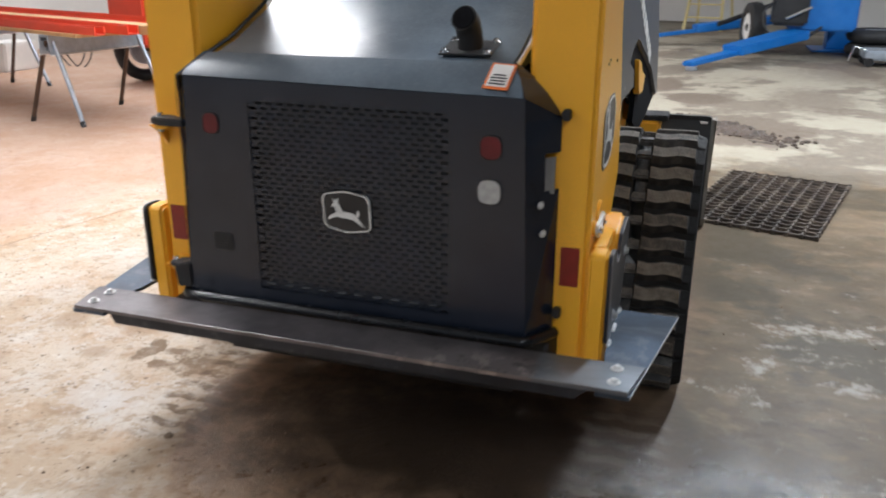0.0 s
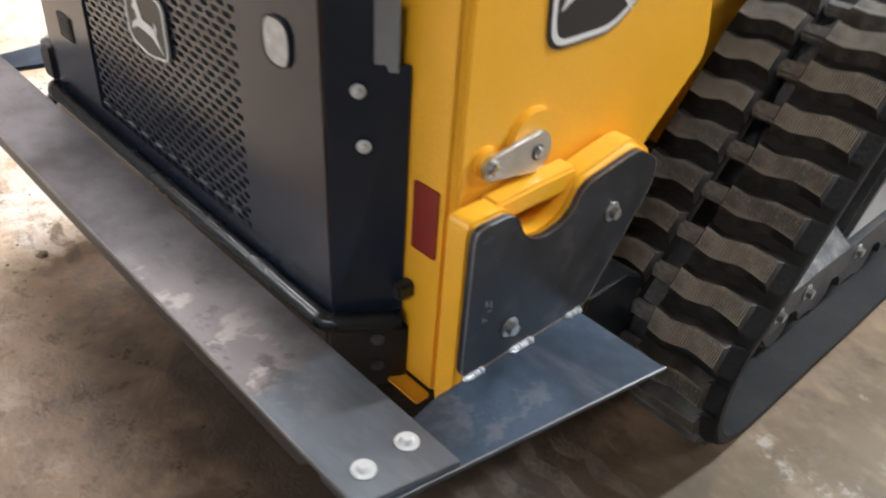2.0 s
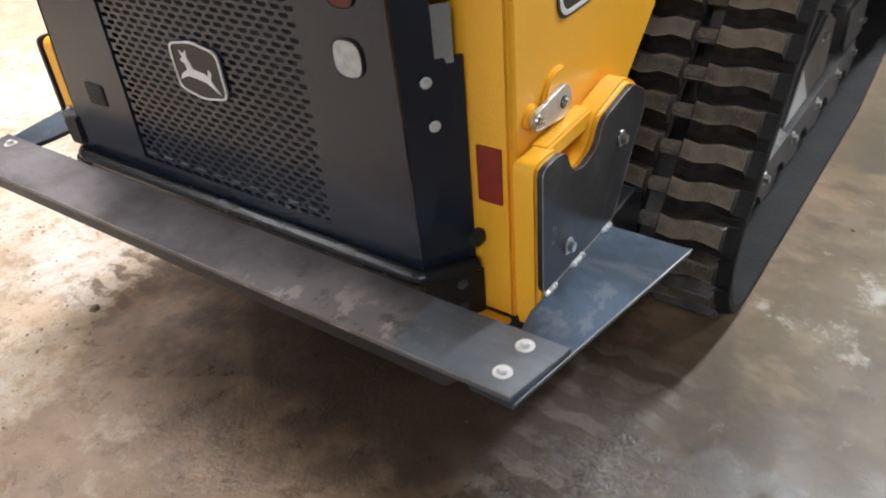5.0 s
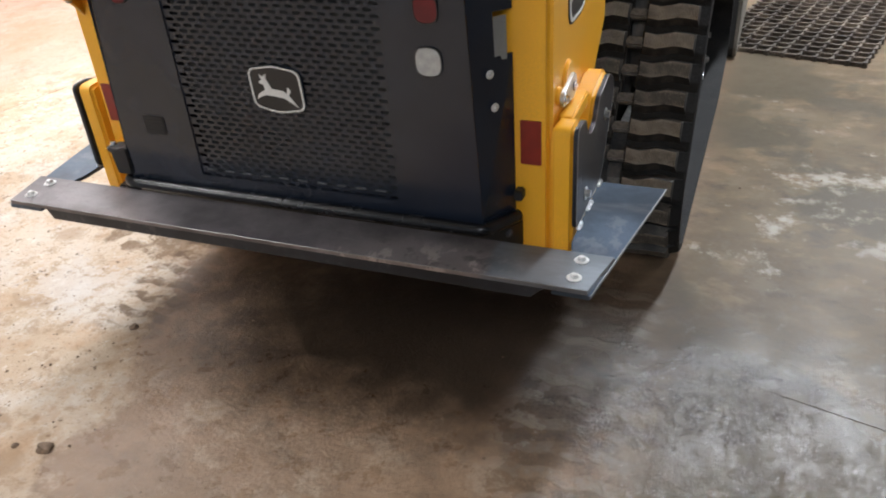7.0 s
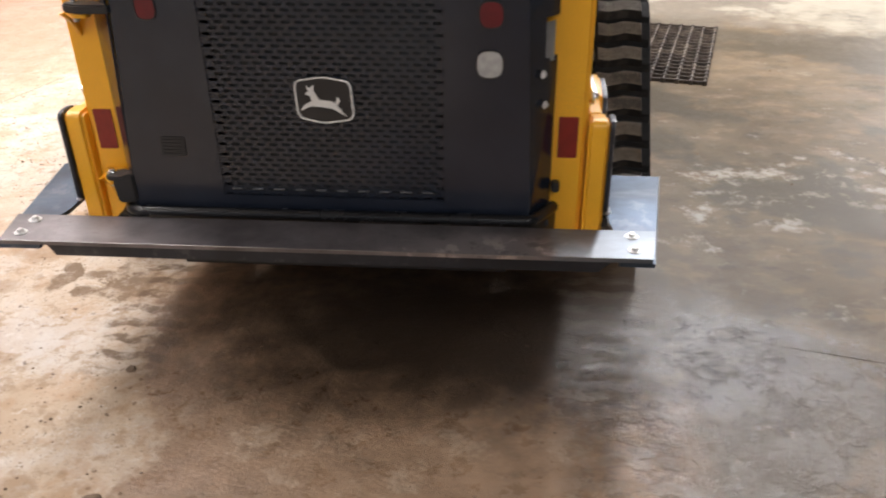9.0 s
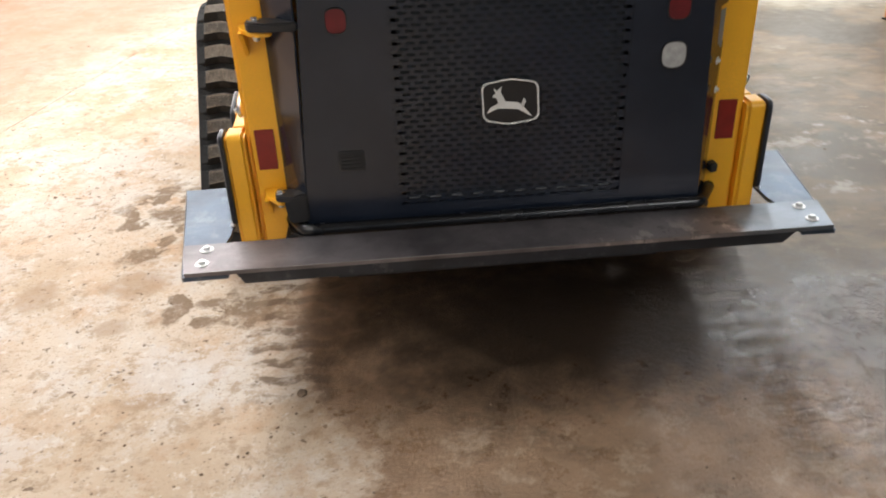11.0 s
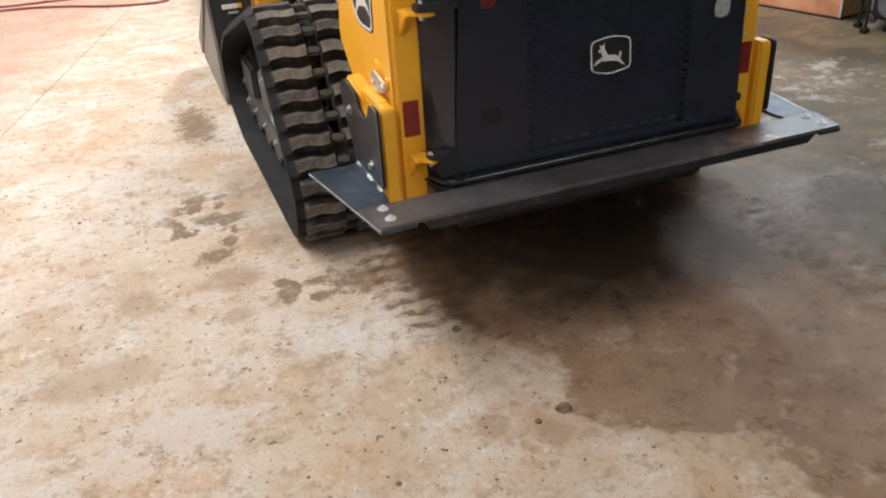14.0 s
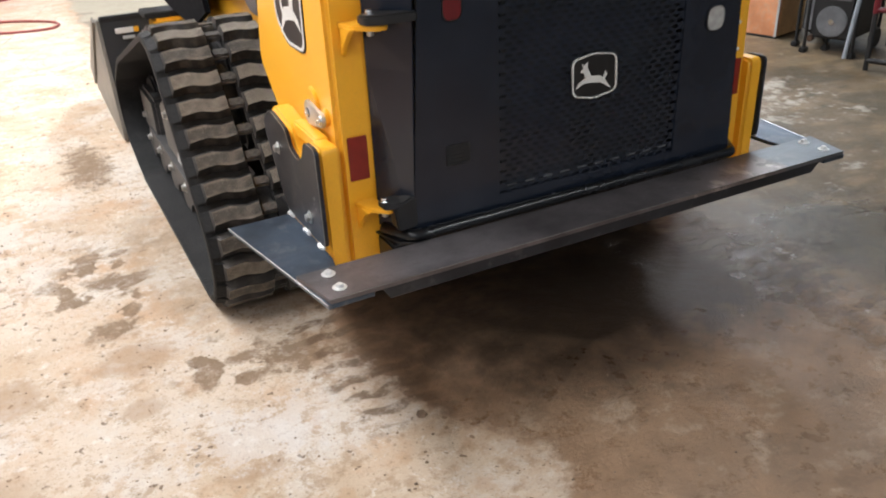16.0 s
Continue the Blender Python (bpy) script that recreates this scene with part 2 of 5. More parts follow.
def concrete():
    """The slab: pale dusty concrete, wetted and muddied behind and beside the machine."""
    n = Nodes("concrete_floor")
    x, y, z = n.split(n.at)

    def shifted(scale, detail, rough, seed, stretch=(1, 1, 1)):
        at = n.node("ShaderNodeMapping", Vector=n.at, Location=(seed * 3.7, seed * 1.9, seed * 0.7), Scale=stretch).outputs[0]
        return n.noise(scale, detail, rough, at)

    def centred(value, gain):
        return n.mul(n.add(value, -0.5), gain)

    wobble = n.noise(2.3, 6, 0.62, n.at)
    wobble2 = n.noise(9.0, 6, 0.62, n.at)
    cloud, grain = n.noise(1.5, 6, 0.62, n.at), n.noise(12, 8, 0.7, n.at)
    scab, speck = n.noise(26, 6, 0.7, n.at), n.noise(90, 3, 0.6, n.at)
    crust = shifted(16, 8, 0.75, 3)
    mottle = shifted(7.5, 9, 0.74, 5)
    fringe = n.add(centred(crust, 0.20), centred(shifted(48, 4, 0.65, 7), 0.06))
    ragged = n.add(centred(wobble, 0.55), centred(wobble2, 0.32))

    def hump(value, centre, half, soft):
        """1 within half of centre, falling off over soft."""
        return n.step(n.math("ABSOLUTE", n.add(value, -centre)), half + soft, half)

    def spot(cx, cy, rx, ry, warp=1.4, edge=0.3):
        """1 inside a ragged oval."""
        p, q = n.mul(n.add(x, -cx), 1 / rx), n.mul(n.add(y, -cy), 1 / ry)
        away = n.math("SQRT", n.add(n.mul(p, p), n.mul(q, q)))
        small = min(rx, ry) < 0.2
        away = n.add(away, n.add(centred(crust if small else wobble2, warp * (2.2 if small else 1.0)), n.mul(fringe, 1.5 * warp)))
        return n.step(away, 1 + edge, 1 - edge)

    def any_of(first, *rest):
        for r in rest:
            first = n.math("MAXIMUM", first, r)
        return first

    def less(value):
        return n.math("SUBTRACT", 1.0, value)

    # The dry slab: trowel clouds, rusty blotches, pale scabs, brown crust, pits.
    dry = n.mix(n.step(cloud, 0.38, 0.62), (0.47, 0.365, 0.262), (0.57, 0.485, 0.39))
    dry = n.mix(n.mul(n.step(shifted(2.6, 8, 0.68, 2), 0.46, 0.68), 0.8), dry, (0.475, 0.305, 0.18))
    dry = n.mix(n.mul(n.step(shifted(3.4, 9, 0.74, 4), 0.47, 0.64), 0.8), dry, (0.585, 0.545, 0.49))
    dry = n.mix(n.mul(n.step(crust, 0.51, 0.64), 0.7), dry, (0.335, 0.235, 0.15))
    dry = n.mix(n.mul(n.step(mottle, 0.54, 0.62), 0.45), dry, (0.42, 0.275, 0.165))
    dry = n.mix(n.mul(n.step(n.add(n.mul(scab, 0.6), n.mul(mottle, 0.4)), 0.46, 0.38), 0.7), dry, (0.65, 0.61, 0.55))
    dry = n.mix(n.mul(n.step(speck, 0.575, 0.69), 0.55), dry, (0.21, 0.145, 0.095))
    dry = n.mix(n.mul(n.step(shifted(38, 3, 0.5, 9), 0.665, 0.705), 0.8), dry, (0.13, 0.085, 0.055))
    # Red dust on the far bay beyond the saw-cut joint.
    red = n.mul(n.step(n.add(n.add(n.mul(x, -1), n.mul(y, 0.24)), n.mul(ragged, 0.35)), 2.8, 3.5), 0.62)
    dry = n.mix(red, dry, (0.43, 0.255, 0.18))
    # A browner strip along the left track, damp splotches pulled out to the side, and pale patches.
    haze = n.mul(any_of(spot(-1.02, 1.30, 0.13, 0.50, 1.0, 0.35), spot(-0.96, 0.88, 0.14, 0.14, 1.2, 0.4)), n.add(0.30, n.mul(n.step(n.add(n.mul(mottle, 0.5), n.mul(crust, 0.5)), 0.44, 0.58), 0.4)))
    dry = n.mix(haze, dry, (0.25, 0.185, 0.125))
    faint = any_of(spot(-1.23, 0.64, 0.11, 0.09, 1.2), spot(-1.57, 0.6, 0.07, 0.10, 1.2), spot(-1.71, 0.19, 0.2, 0.1, 1.4), spot(-1.05, -0.03, 0.08, 0.03, 0.9), spot(-1.25, 0.37, 0.06, 0.05, 1.2))
    dry = n.mix(n.mul(faint, 0.55), dry, (0.33, 0.22, 0.135))
    ragged_spots = n.step(n.add(n.mul(shifted(8.5, 3, 0.5, 14), 0.75), n.mul(crust, 0.25)), 0.505, 0.545)
    drops = any_of(n.mul(spot(-1.27, 1.17, 0.17, 0.36, 0.8, 0.25), ragged_spots), n.mul(spot(-1.0, 0.46, 0.16, 0.15, 0.8, 0.25), ragged_spots), spot(-1.26, 0.85, 0.065, 0.055, 1.8), spot(-1.07, 0.42, 0.03, 0.055, 1.6), spot(-0.94, 0.48, 0.05, 0.03, 1.6),
                   spot(-1.24, 1.2, 0.07, 0.06, 1.8), spot(-0.78, 0.42, 0.12, 0.1, 2.0), spot(-1.16, 2.5, 0.10, 0.3, 2.0))
    broken = n.add(0.6, n.mul(n.step(n.add(n.mul(scab, 0.6), n.mul(crust, 0.4)), 0.38, 0.52), 0.4))
    dry = n.mix(n.mul(n.mul(drops, broken), 0.9), dry, (0.185, 0.122, 0.073))
    dry = n.mix(n.mul(any_of(spot(-0.7, -0.52, 0.05, 0.05), spot(-0.55, -0.62, 0.05, 0.05)), 0.6), dry, (0.30, 0.2, 0.12))
    dry = n.mix(n.mul(any_of(spot(-1.62, 1.85, 0.14, 0.22, 2.2), spot(-1.0, 0.1, 0.16, 0.12, 2.4), spot(-1.5, -0.2, 0.2, 0.12, 2.4)), 0.4), dry, (0.60, 0.585, 0.57))
    # Wet brown mud behind the machine: right of a ragged edge that follows y.
    curve = n.tree.nodes.new("ShaderNodeFloatCurve")
    points = curve.mapping.curves[0].points
    for px, py in ((0.10, 0.50), (0.172, 0.478), (0.23, 0.470), (0.246, 0.435), (0.286, 0.382), (0.33, 0.398), (0.38, 0.362), (0.44, 0.342), (0.52, 0.335)):
        points.new(px, py)
    points[0].location = (0.0, 0.56)
    points[-1].location = (1.0, 0.31)
    curve.mapping.update()
    n.put(curve.inputs["Value"], n.math("DIVIDE", n.add(y, 2.0), 5.0, clamp=True))
    border = n.mul(n.add(curve.outputs[0], -0.5), 4.0)
    inside = n.add(n.add(x, n.mul(border, -1)), n.add(n.mul(ragged, 0.5), n.mul(fringe, 0.95)))
    south = n.step(n.add(y, ragged), -0.35, -0.75)
    moist = n.mul(n.step(n.add(inside, n.mul(fringe, 1.2)), -0.20, 0.03), 0.5)
    dry = n.mix(moist, dry, (0.33, 0.215, 0.13))
    wet = n.step(inside, -0.015, 0.035)
    # Grey wet concrete on the right, drying out towards the far end.
    grey_side = n.step(n.add(x, n.mul(ragged, 0.5)), 0.72, 1.08)
    drying = n.step(n.add(n.add(y, n.mul(x, 0.15)), n.mul(ragged, 5.5)), 4.0, 5.2)
    flow = n.noise(5.0, 7, 0.66, n.at, stretch=(1, 1.7, 1))
    brown = n.mix(n.step(n.add(n.mul(grain, 0.5), n.mul(wobble2, 0.5)), 0.38, 0.62), (0.165, 0.103, 0.063), (0.335, 0.215, 0.135))
    # Light on the open foreground is painted in: mud turns paler away from the machine.
    brown = n.mix(n.mul(n.step(n.add(y, n.mul(ragged, 0.8)), 0.02, -0.35), 0.55), brown, (0.31, 0.208, 0.132))
    brown = n.mix(n.mul(n.step(flow, 0.49, 0.36), 0.5), brown, (0.125, 0.082, 0.051))
    brown = n.mix(n.mul(n.step(inside, 0.30, 0.02), 0.5), brown, (0.22, 0.134, 0.077))
    brown = n.mix(n.mul(n.step(n.add(n.mul(wobble2, 0.5), n.mul(scab, 0.5)), 0.53, 0.64), 0.4), brown, (0.33, 0.22, 0.143))
    brown = n.mix(n.mul(n.mul(n.step(mottle, 0.53, 0.62), n.step(n.add(y, n.mul(ragged, 0.6)), -0.05, -0.35)), 0.7), brown, (0.47, 0.36, 0.26))
    brown = n.mix(n.mul(n.mul(n.step(shifted(2.2, 7, 0.6, 6), 0.48, 0.60), south), 0.3), brown, (0.19, 0.145, 0.11))
    brown = n.mix(n.mul(n.step(crust, 0.60, 0.70), 0.35), brown, (0.055, 0.034, 0.021))
    grey = n.mix(n.step(cloud, 0.32, 0.68), (0.104, 0.073, 0.041), (0.176, 0.128, 0.078))
    grey = n.mix(n.mul(n.step(wobble, 0.47, 0.66), 0.55), grey, (0.150, 0.112, 0.066))
    grey = n.mix(n.mul(n.step(flow, 0.50, 0.66), 0.6), grey, (0.26, 0.185, 0.11))
    grey = n.mix(n.mul(n.step(flow, 0.47, 0.34), 0.6), grey, (0.058, 0.046, 0.031))
    grey = n.mix(n.mul(n.step(mottle, 0.50, 0.62), 0.35), grey, (0.225, 0.182, 0.132))
    grey = n.mix(n.mul(n.step(scab, 0.46, 0.66), 0.12), grey, (0.2, 0.18, 0.157))
    grey = n.mix(n.mul(n.step(crust, 0.60, 0.72), 0.15), grey, (0.052, 0.043, 0.034))
    grey = n.mix(n.mul(n.mul(n.step(n.add(y, n.mul(ragged, 0.9)), 0.35, -0.35), n.step(n.add(x, n.mul(ragged, 0.5)), 1.2, 1.8)), 0.8), grey, (0.12, 0.083, 0.052))
    # Pale dry scuffs in a band beside the right track, and a few elsewhere.
    flecks = n.add(n.mul(n.noise(4.6, 7, 0.62, n.at, stretch=(1, 1.4, 1)), 0.65), n.mul(n.noise(17.0, 5, 0.62, n.at, stretch=(1.4, 1, 1)), 0.35))
    bandmask = n.mul(hump(n.add(n.add(y, n.mul(x, -0.08)), n.mul(ragged, 1.1)), 1.2, 0.08, 0.6), n.mul(n.step(n.add(x, n.mul(ragged, 0.5)), 1.0, 1.35), n.step(n.add(x, n.mul(ragged, 0.5)), 2.95, 2.6)))
    trail = hump(n.add(n.add(n.mul(x, 0.75), y), n.mul(ragged, 0.9)), 1.75, 0.06, 0.35)
    behind = n.mul(spot(1.05, -0.1, 0.25, 0.5, 1.5, 0.6), 0.6)
    fleck = n.mul(n.step(n.add(flecks, n.mul(any_of(bandmask, n.mul(trail, 0.35), n.mul(behind, 0.5)), 0.105)), 0.585, 0.70), 0.75)
    grey = n.mix(fleck, grey, (0.47, 0.43, 0.37))
    puddle = n.step(n.add(n.noise(1.25, 5, 0.55, n.at), centred(wobble2, 0.12)), 0.50, 0.56)
    grey = n.mix(n.mul(puddle, less(n.mul(fleck, 0.8))), grey, n.mix(cloud, (0.070, 0.055, 0.036), (0.125, 0.100, 0.066)))
    soaked = n.mix(grey_side, brown, grey)
    soaked = n.mix(n.mul(spot(0.38, 0.22, 0.78, 0.40, 1.0, 0.6), 0.92), soaked, (0.027, 0.019, 0.0135))  # shade under the machine, painted dark into the wet mud
    far = n.mix(n.mul(n.step(n.noise(0.75, 6, 0.62, n.at), 0.48, 0.54), 0.85), (0.345, 0.31, 0.242), (0.165, 0.135, 0.105))
    far = n.mix(n.mul(n.step(mottle, 0.5, 0.62), 0.4), far, (0.28, 0.235, 0.18))
    soaked = n.mix(drying, soaked, far)
    splashed = any_of(spot(1.15, 5.98, 0.72, 0.78, 0.8, 0.12), spot(0.34, 8.75, 0.24, 0.62, 0.8, 0.15), spot(0.80, 7.75, 0.34, 0.42, 0.8, 0.15), n.mul(spot(2.05, 8.0, 0.45, 0.9, 1.6, 0.5), 0.8), n.mul(spot(3.1, 10.9, 1.0, 1.5, 1.4, 0.5), 0.7))
    soaked = n.mix(n.mul(splashed, 0.9), soaked, (0.150, 0.118, 0.090))
    soaked = n.mix(n.mul(spot(3.3, 14.2, 1.5, 2.4, 1.0, 0.5), 0.85), soaked, (0.055, 0.045, 0.037))  # darker floor patch by the lift
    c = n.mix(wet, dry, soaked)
    # Lug prints left by both tracks.
    bars = n.step(n.math("SINE", n.mul(n.add(n.add(y, n.mul(ragged, 0.07)), n.mul(n.math("SINE", n.mul(x, 55.0)), 0.007)), 2 * math.pi / 0.086)), -0.3, 0.4)
    torn = n.step(n.add(n.mul(scab, 0.5), n.mul(wobble2, 0.5)), 0.40, 0.56)
    right = hump(n.add(x, n.mul(ragged, 0.2)), 0.80, 0.09, 0.10)
    right = n.mul(n.mul(right, torn), hump(n.add(y, n.mul(ragged, 0.5)), 0.02, 0.45, 0.25))
    left = n.mul(hump(n.add(x, n.mul(n.add(ragged, fringe), 0.3)), -0.63, 0.1, 0.05), torn)
    left = n.mul(left, hump(n.add(y, n.mul(ragged, 0.3)), 0.3, 0.3, 0.14))
    c = n.mix(n.mul(n.mul(right, bars), 0.45), c, (0.19, 0.168, 0.14))
    c = n.mix(n.mul(n.mul(right, less(bars)), 0.6), c, (0.055, 0.040, 0.028))
    c = n.mix(n.mul(n.mul(left, bars), 0.8), c, (0.115, 0.072, 0.043))
    # Gloss: standing water in the hollows on the right, damp elsewhere, dust on the dry slab.
    damp = n.mul(wet, less(n.mul(drying, 0.85)))
    sheen = n.mul(damp, n.step(n.add(x, n.mul(ragged, 0.4)), 0.76, 1.0))
    film = n.mul(sheen, n.step(n.add(n.noise(3.0, 5, 0.6, n.at), centred(puddle, 0.15)), 0.40, 0.58))
    clumps = n.step(n.add(n.mul(shifted(7.0, 6, 0.68, 12), 0.6), n.mul(scab, 0.4)), 0.46, 0.56)
    gritty = n.mul(n.mul(damp, n.add(0.62, n.mul(clumps, 0.38))), any_of(spot(1.20, -0.16, 0.50, 0.50, 1.1, 0.45), n.mul(n.step(n.add(y, n.mul(ragged, 0.6)), 0.25, -0.15), 0.22)))
    r = n.add(0.62, centred(grain, 0.4))
    r = n.add(r, n.mul(damp, n.add(-0.26, centred(scab, 0.15))))
    r = n.add(r, n.mul(sheen, 0.09))
    r = n.add(r, n.mul(film, -0.07))
    r = n.add(r, n.mul(gritty, -0.33))
    r = n.add(r, n.mul(n.mul(fleck, sheen), 0.15))
    r = n.math("MAXIMUM", r, 0.095)
    relief = n.add(n.add(grain, n.mul(crust, 0.7)), n.mul(speck, 0.35))
    relief = n.add(relief, n.mul(n.mul(right, bars), 0.5))
    relief = n.mul(relief, less(n.math("MINIMUM", n.add(n.mul(sheen, 0.78), n.mul(gritty, 0.2)), 0.96)))
    relief = n.add(relief, n.mul(gritty, n.add(n.mul(shifted(40, 5, 0.72, 11), 0.95), n.mul(scab, 0.16))))
    spec = n.add(n.add(0.16, n.mul(damp, n.add(0.2, n.mul(sheen, -0.12)))), n.mul(gritty, 0.42))
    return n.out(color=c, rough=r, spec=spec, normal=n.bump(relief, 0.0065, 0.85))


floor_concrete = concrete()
joint_dark = surface("joint_filler", (0.17, 0.13, 0.095), 0.7, vary=0.3, grain=80)
tube_white = Nodes("light_diffuser").out(color=(0.8, 0.8, 0.8), glow=(1.0, 0.955, 0.90), power=6.0)


# ---- building blocks ----
def finish(name, bm, material, smooth=35):
    bmesh.ops.recalc_face_normals(bm, faces=bm.faces)
    me = bpy.data.meshes.new(name)
    bm.to_mesh(me)
    bm.free()
    me.materials.append(material)
    if smooth:
        me.shade_smooth()
        me.set_sharp_from_angle(angle=radians(smooth))
    return me


def thing(name, place, label, category, group="", kind=""):
    ob = new(name)
    ob.empty_display_size = 0.1
    ob.matrix_world = place if isinstance(place, Matrix) else Matrix.Translation(place)
    return tagged(ob, label, category, group, kind)


def part(name, bm, material, parent=None, label="", smooth=35, at=None):
    """Links a bmesh (or a mesh) as one object under a thing or part. Its points are in the parent's frame, moved by at."""
    me = bm if isinstance(bm, bpy.types.Mesh) else finish(name, bm, material, smooth)
    ob = new(name, me)
    ob.parent = parent
    if at is not None:
        ob.matrix_basis = at
    return tagged(ob, label)


def solid(name, bm, material, label, category, group="", kind="", at=None, smooth=35):
    ob = new(name, bm if isinstance(bm, bpy.types.Mesh) else finish(name, bm, material, smooth))
    if at is not None:
        ob.matrix_basis = at
    return tagged(ob, label, category, group, kind)


def soften(bm, offset, segments=2, angle=30):
    if offset:
        edges = [e for e in bm.edges if len(e.link_faces) == 2 and e.calc_face_angle(0) > radians(angle)]
        bmesh.ops.bevel(bm, geom=edges, offset=offset, segments=segments, affect="EDGES", clamp_overlap=True)
    return bm


def box(x0, x1, y0, y1, z0, z1, bevel=0.0, bm=None):
    one = bmesh.new()
    bmesh.ops.create_cube(one, size=1)
    bmesh.ops.transform(one, matrix=Matrix.LocRotScale(((x0 + x1) / 2, (y0 + y1) / 2, (z0 + z1) / 2), None, (x1 - x0, y1 - y0, z1 - z0)), verts=one.verts)
    soften(one, bevel)
    return join(bm, one)


def join(bm, other):
    if bm is None:
        return other
    me = bpy.data.meshes.new("temp")
    other.to_mesh(me)
    bm.from_mesh(me)
    other.free()
    bpy.data.meshes.remove(me)
    return bm


PLANES = {"x": lambda a, p, q: (a, p, q), "y": lambda a, p, q: (p, a, q), "z": lambda a, p, q: (p, q, a)}


def prism(points, axis, a, b, bevel=0.0, bm=None, segments=2):
    """A polygon given across an axis, drawn out from a to b along it."""
    one = bmesh.new()
    lay = PLANES[axis]
    low = [one.verts.new(lay(a, p, q)) for p, q in points]
    top = [one.verts.new(lay(b, p, q)) for p, q in points]
    one.faces.new(low)
    one.faces.new(top)
    for i in range(len(points)):
        j = (i + 1) % len(points)
        one.faces.new((low[i], low[j], top[j], top[i]))
    bmesh.ops.recalc_face_normals(one, faces=one.faces)
    soften(one, bevel, segments)
    return join(bm, one)


def rounded(points, radius, steps=4):
    """A polygon with its corners rounded."""
    out = []
    for i, p in enumerate(points):
        a, b, c = Vector(points[i - 1]), Vector(p), Vector(points[(i + 1) % len(points)])
        r = min(radius, (a - b).length * 0.45, (c - b).length * 0.45)
        s, e = b + (a - b).normalized() * r, b + (c - b).normalized() * r
        for k in range(steps + 1):
            t = k / steps
            out.append(tuple(s * (1 - t) ** 2 + b * 2 * t * (1 - t) + e * t * t))
    return out


def rod(a, b, r, n=16, r2=None, bevel=0.0, bm=None):
    one = bmesh.new()
    a, b = Vector(a), Vector(b)
    bmesh.ops.create_cone(one, cap_ends=True, segments=n, radius1=r, radius2=r if r2 is None else r2, depth=(b - a).length)
    bmesh.ops.transform(one, matrix=Matrix.Translation((a + b) / 2) @ (b - a).to_track_quat("Z", "Y").to_matrix().to_4x4(), verts=one.verts)
    soften(one, bevel, 2, 50)
    return join(bm, one)


def tube(path, r, n=10, closed=False, bm=None):
    """A round tube along a path of points."""
    one = bmesh.new()
    pts = [Vector(p) for p in path]
    rings, side = [], None
    for i, p in enumerate(pts):
        d = (pts[min(i + 1, len(pts) - 1)] - pts[max(i - 1, 0)]).normalized()
        side = (side - d * side.dot(d)).normalized() if side else d.orthogonal().normalized()
        up = d.cross(side)
        rings.append([one.verts.new(p + r * (math.cos(2 * math.pi * k / n) * side + math.sin(2 * math.pi * k / n) * up)) for k in range(n)])
    for a, b in zip(rings, rings[1:]):
        for k in range(n):
            one.faces.new((a[k], a[(k + 1) % n], b[(k + 1) % n], b[k]))
    one.faces.new(rings[0])
    one.faces.new(rings[-1])
    return join(bm, one)


def arc(points, steps=8):
    """A smooth path (Catmull-Rom) through points."""
    p = [Vector(v) for v in points]
    p = [2 * p[0] - p[1]] + p + [2 * p[-1] - p[-2]]
    out = []
    for i in range(1, len(p) - 2):
        for k in range(steps):
            t = k / steps
            out.append(0.5 * (2 * p[i] + (p[i + 1] - p[i - 1]) * t + (2 * p[i - 1] - 5 * p[i] + 4 * p[i + 1] - p[i + 2]) * t * t
                              + (3 * p[i] - p[i - 1] - 3 * p[i + 1] + p[i + 2]) * t ** 3))
    return out + [p[-2]]


def bolt_mesh(name, r, h, material, washer=1.0):
    """A hexagon head on a washer, pointing along z."""
    bm = rod((0, 0, 0), (0, 0, 0.003), r * 1.5 * washer, 20, bevel=0.0008)
    rod((0, 0, 0.003), (0, 0, h), r, 6, r * 0.96, 0.0012, bm)
    return finish(name, bm, material)


def button_mesh(name, r, h, material):
    bm = rod((0, 0, 0), (0, 0, 0.0025), r, 20, bevel=0.0008)
    rod((0, 0, 0.0025), (0, 0, h), r * 0.62, 16, r * 0.42, 0.001, bm)
    return finish(name, bm, material)


def facing(place, way):
    return Matrix.Translation(place) @ Vector(way).to_track_quat("Z", "Y").to_matrix().to_4x4()


# ---- the hall ----
U0, U1, V0, V1 = -12.5, 6.0, -7.5, 20.5
JOINT_U, CRACK_V, CRACK_U = -2.843, 0.508, 1.13

floor = solid("floor", box(U0, U1, V0, V1, -0.3, -0.0018), joint_dark, "concrete slab floor, dusty and dry, wet and muddy behind the loader", "floor", kind="structure", at=HALL)
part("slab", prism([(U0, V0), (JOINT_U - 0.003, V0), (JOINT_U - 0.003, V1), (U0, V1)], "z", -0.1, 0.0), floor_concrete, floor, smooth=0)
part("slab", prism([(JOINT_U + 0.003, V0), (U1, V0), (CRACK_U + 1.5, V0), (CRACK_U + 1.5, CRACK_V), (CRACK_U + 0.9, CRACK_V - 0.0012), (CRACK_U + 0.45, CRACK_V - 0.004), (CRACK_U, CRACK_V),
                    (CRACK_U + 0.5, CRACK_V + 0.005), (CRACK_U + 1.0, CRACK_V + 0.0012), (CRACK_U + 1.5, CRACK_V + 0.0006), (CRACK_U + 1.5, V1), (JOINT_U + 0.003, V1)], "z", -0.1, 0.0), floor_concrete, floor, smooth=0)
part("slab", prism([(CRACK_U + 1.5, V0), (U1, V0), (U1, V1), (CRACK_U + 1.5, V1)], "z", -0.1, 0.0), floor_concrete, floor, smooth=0)

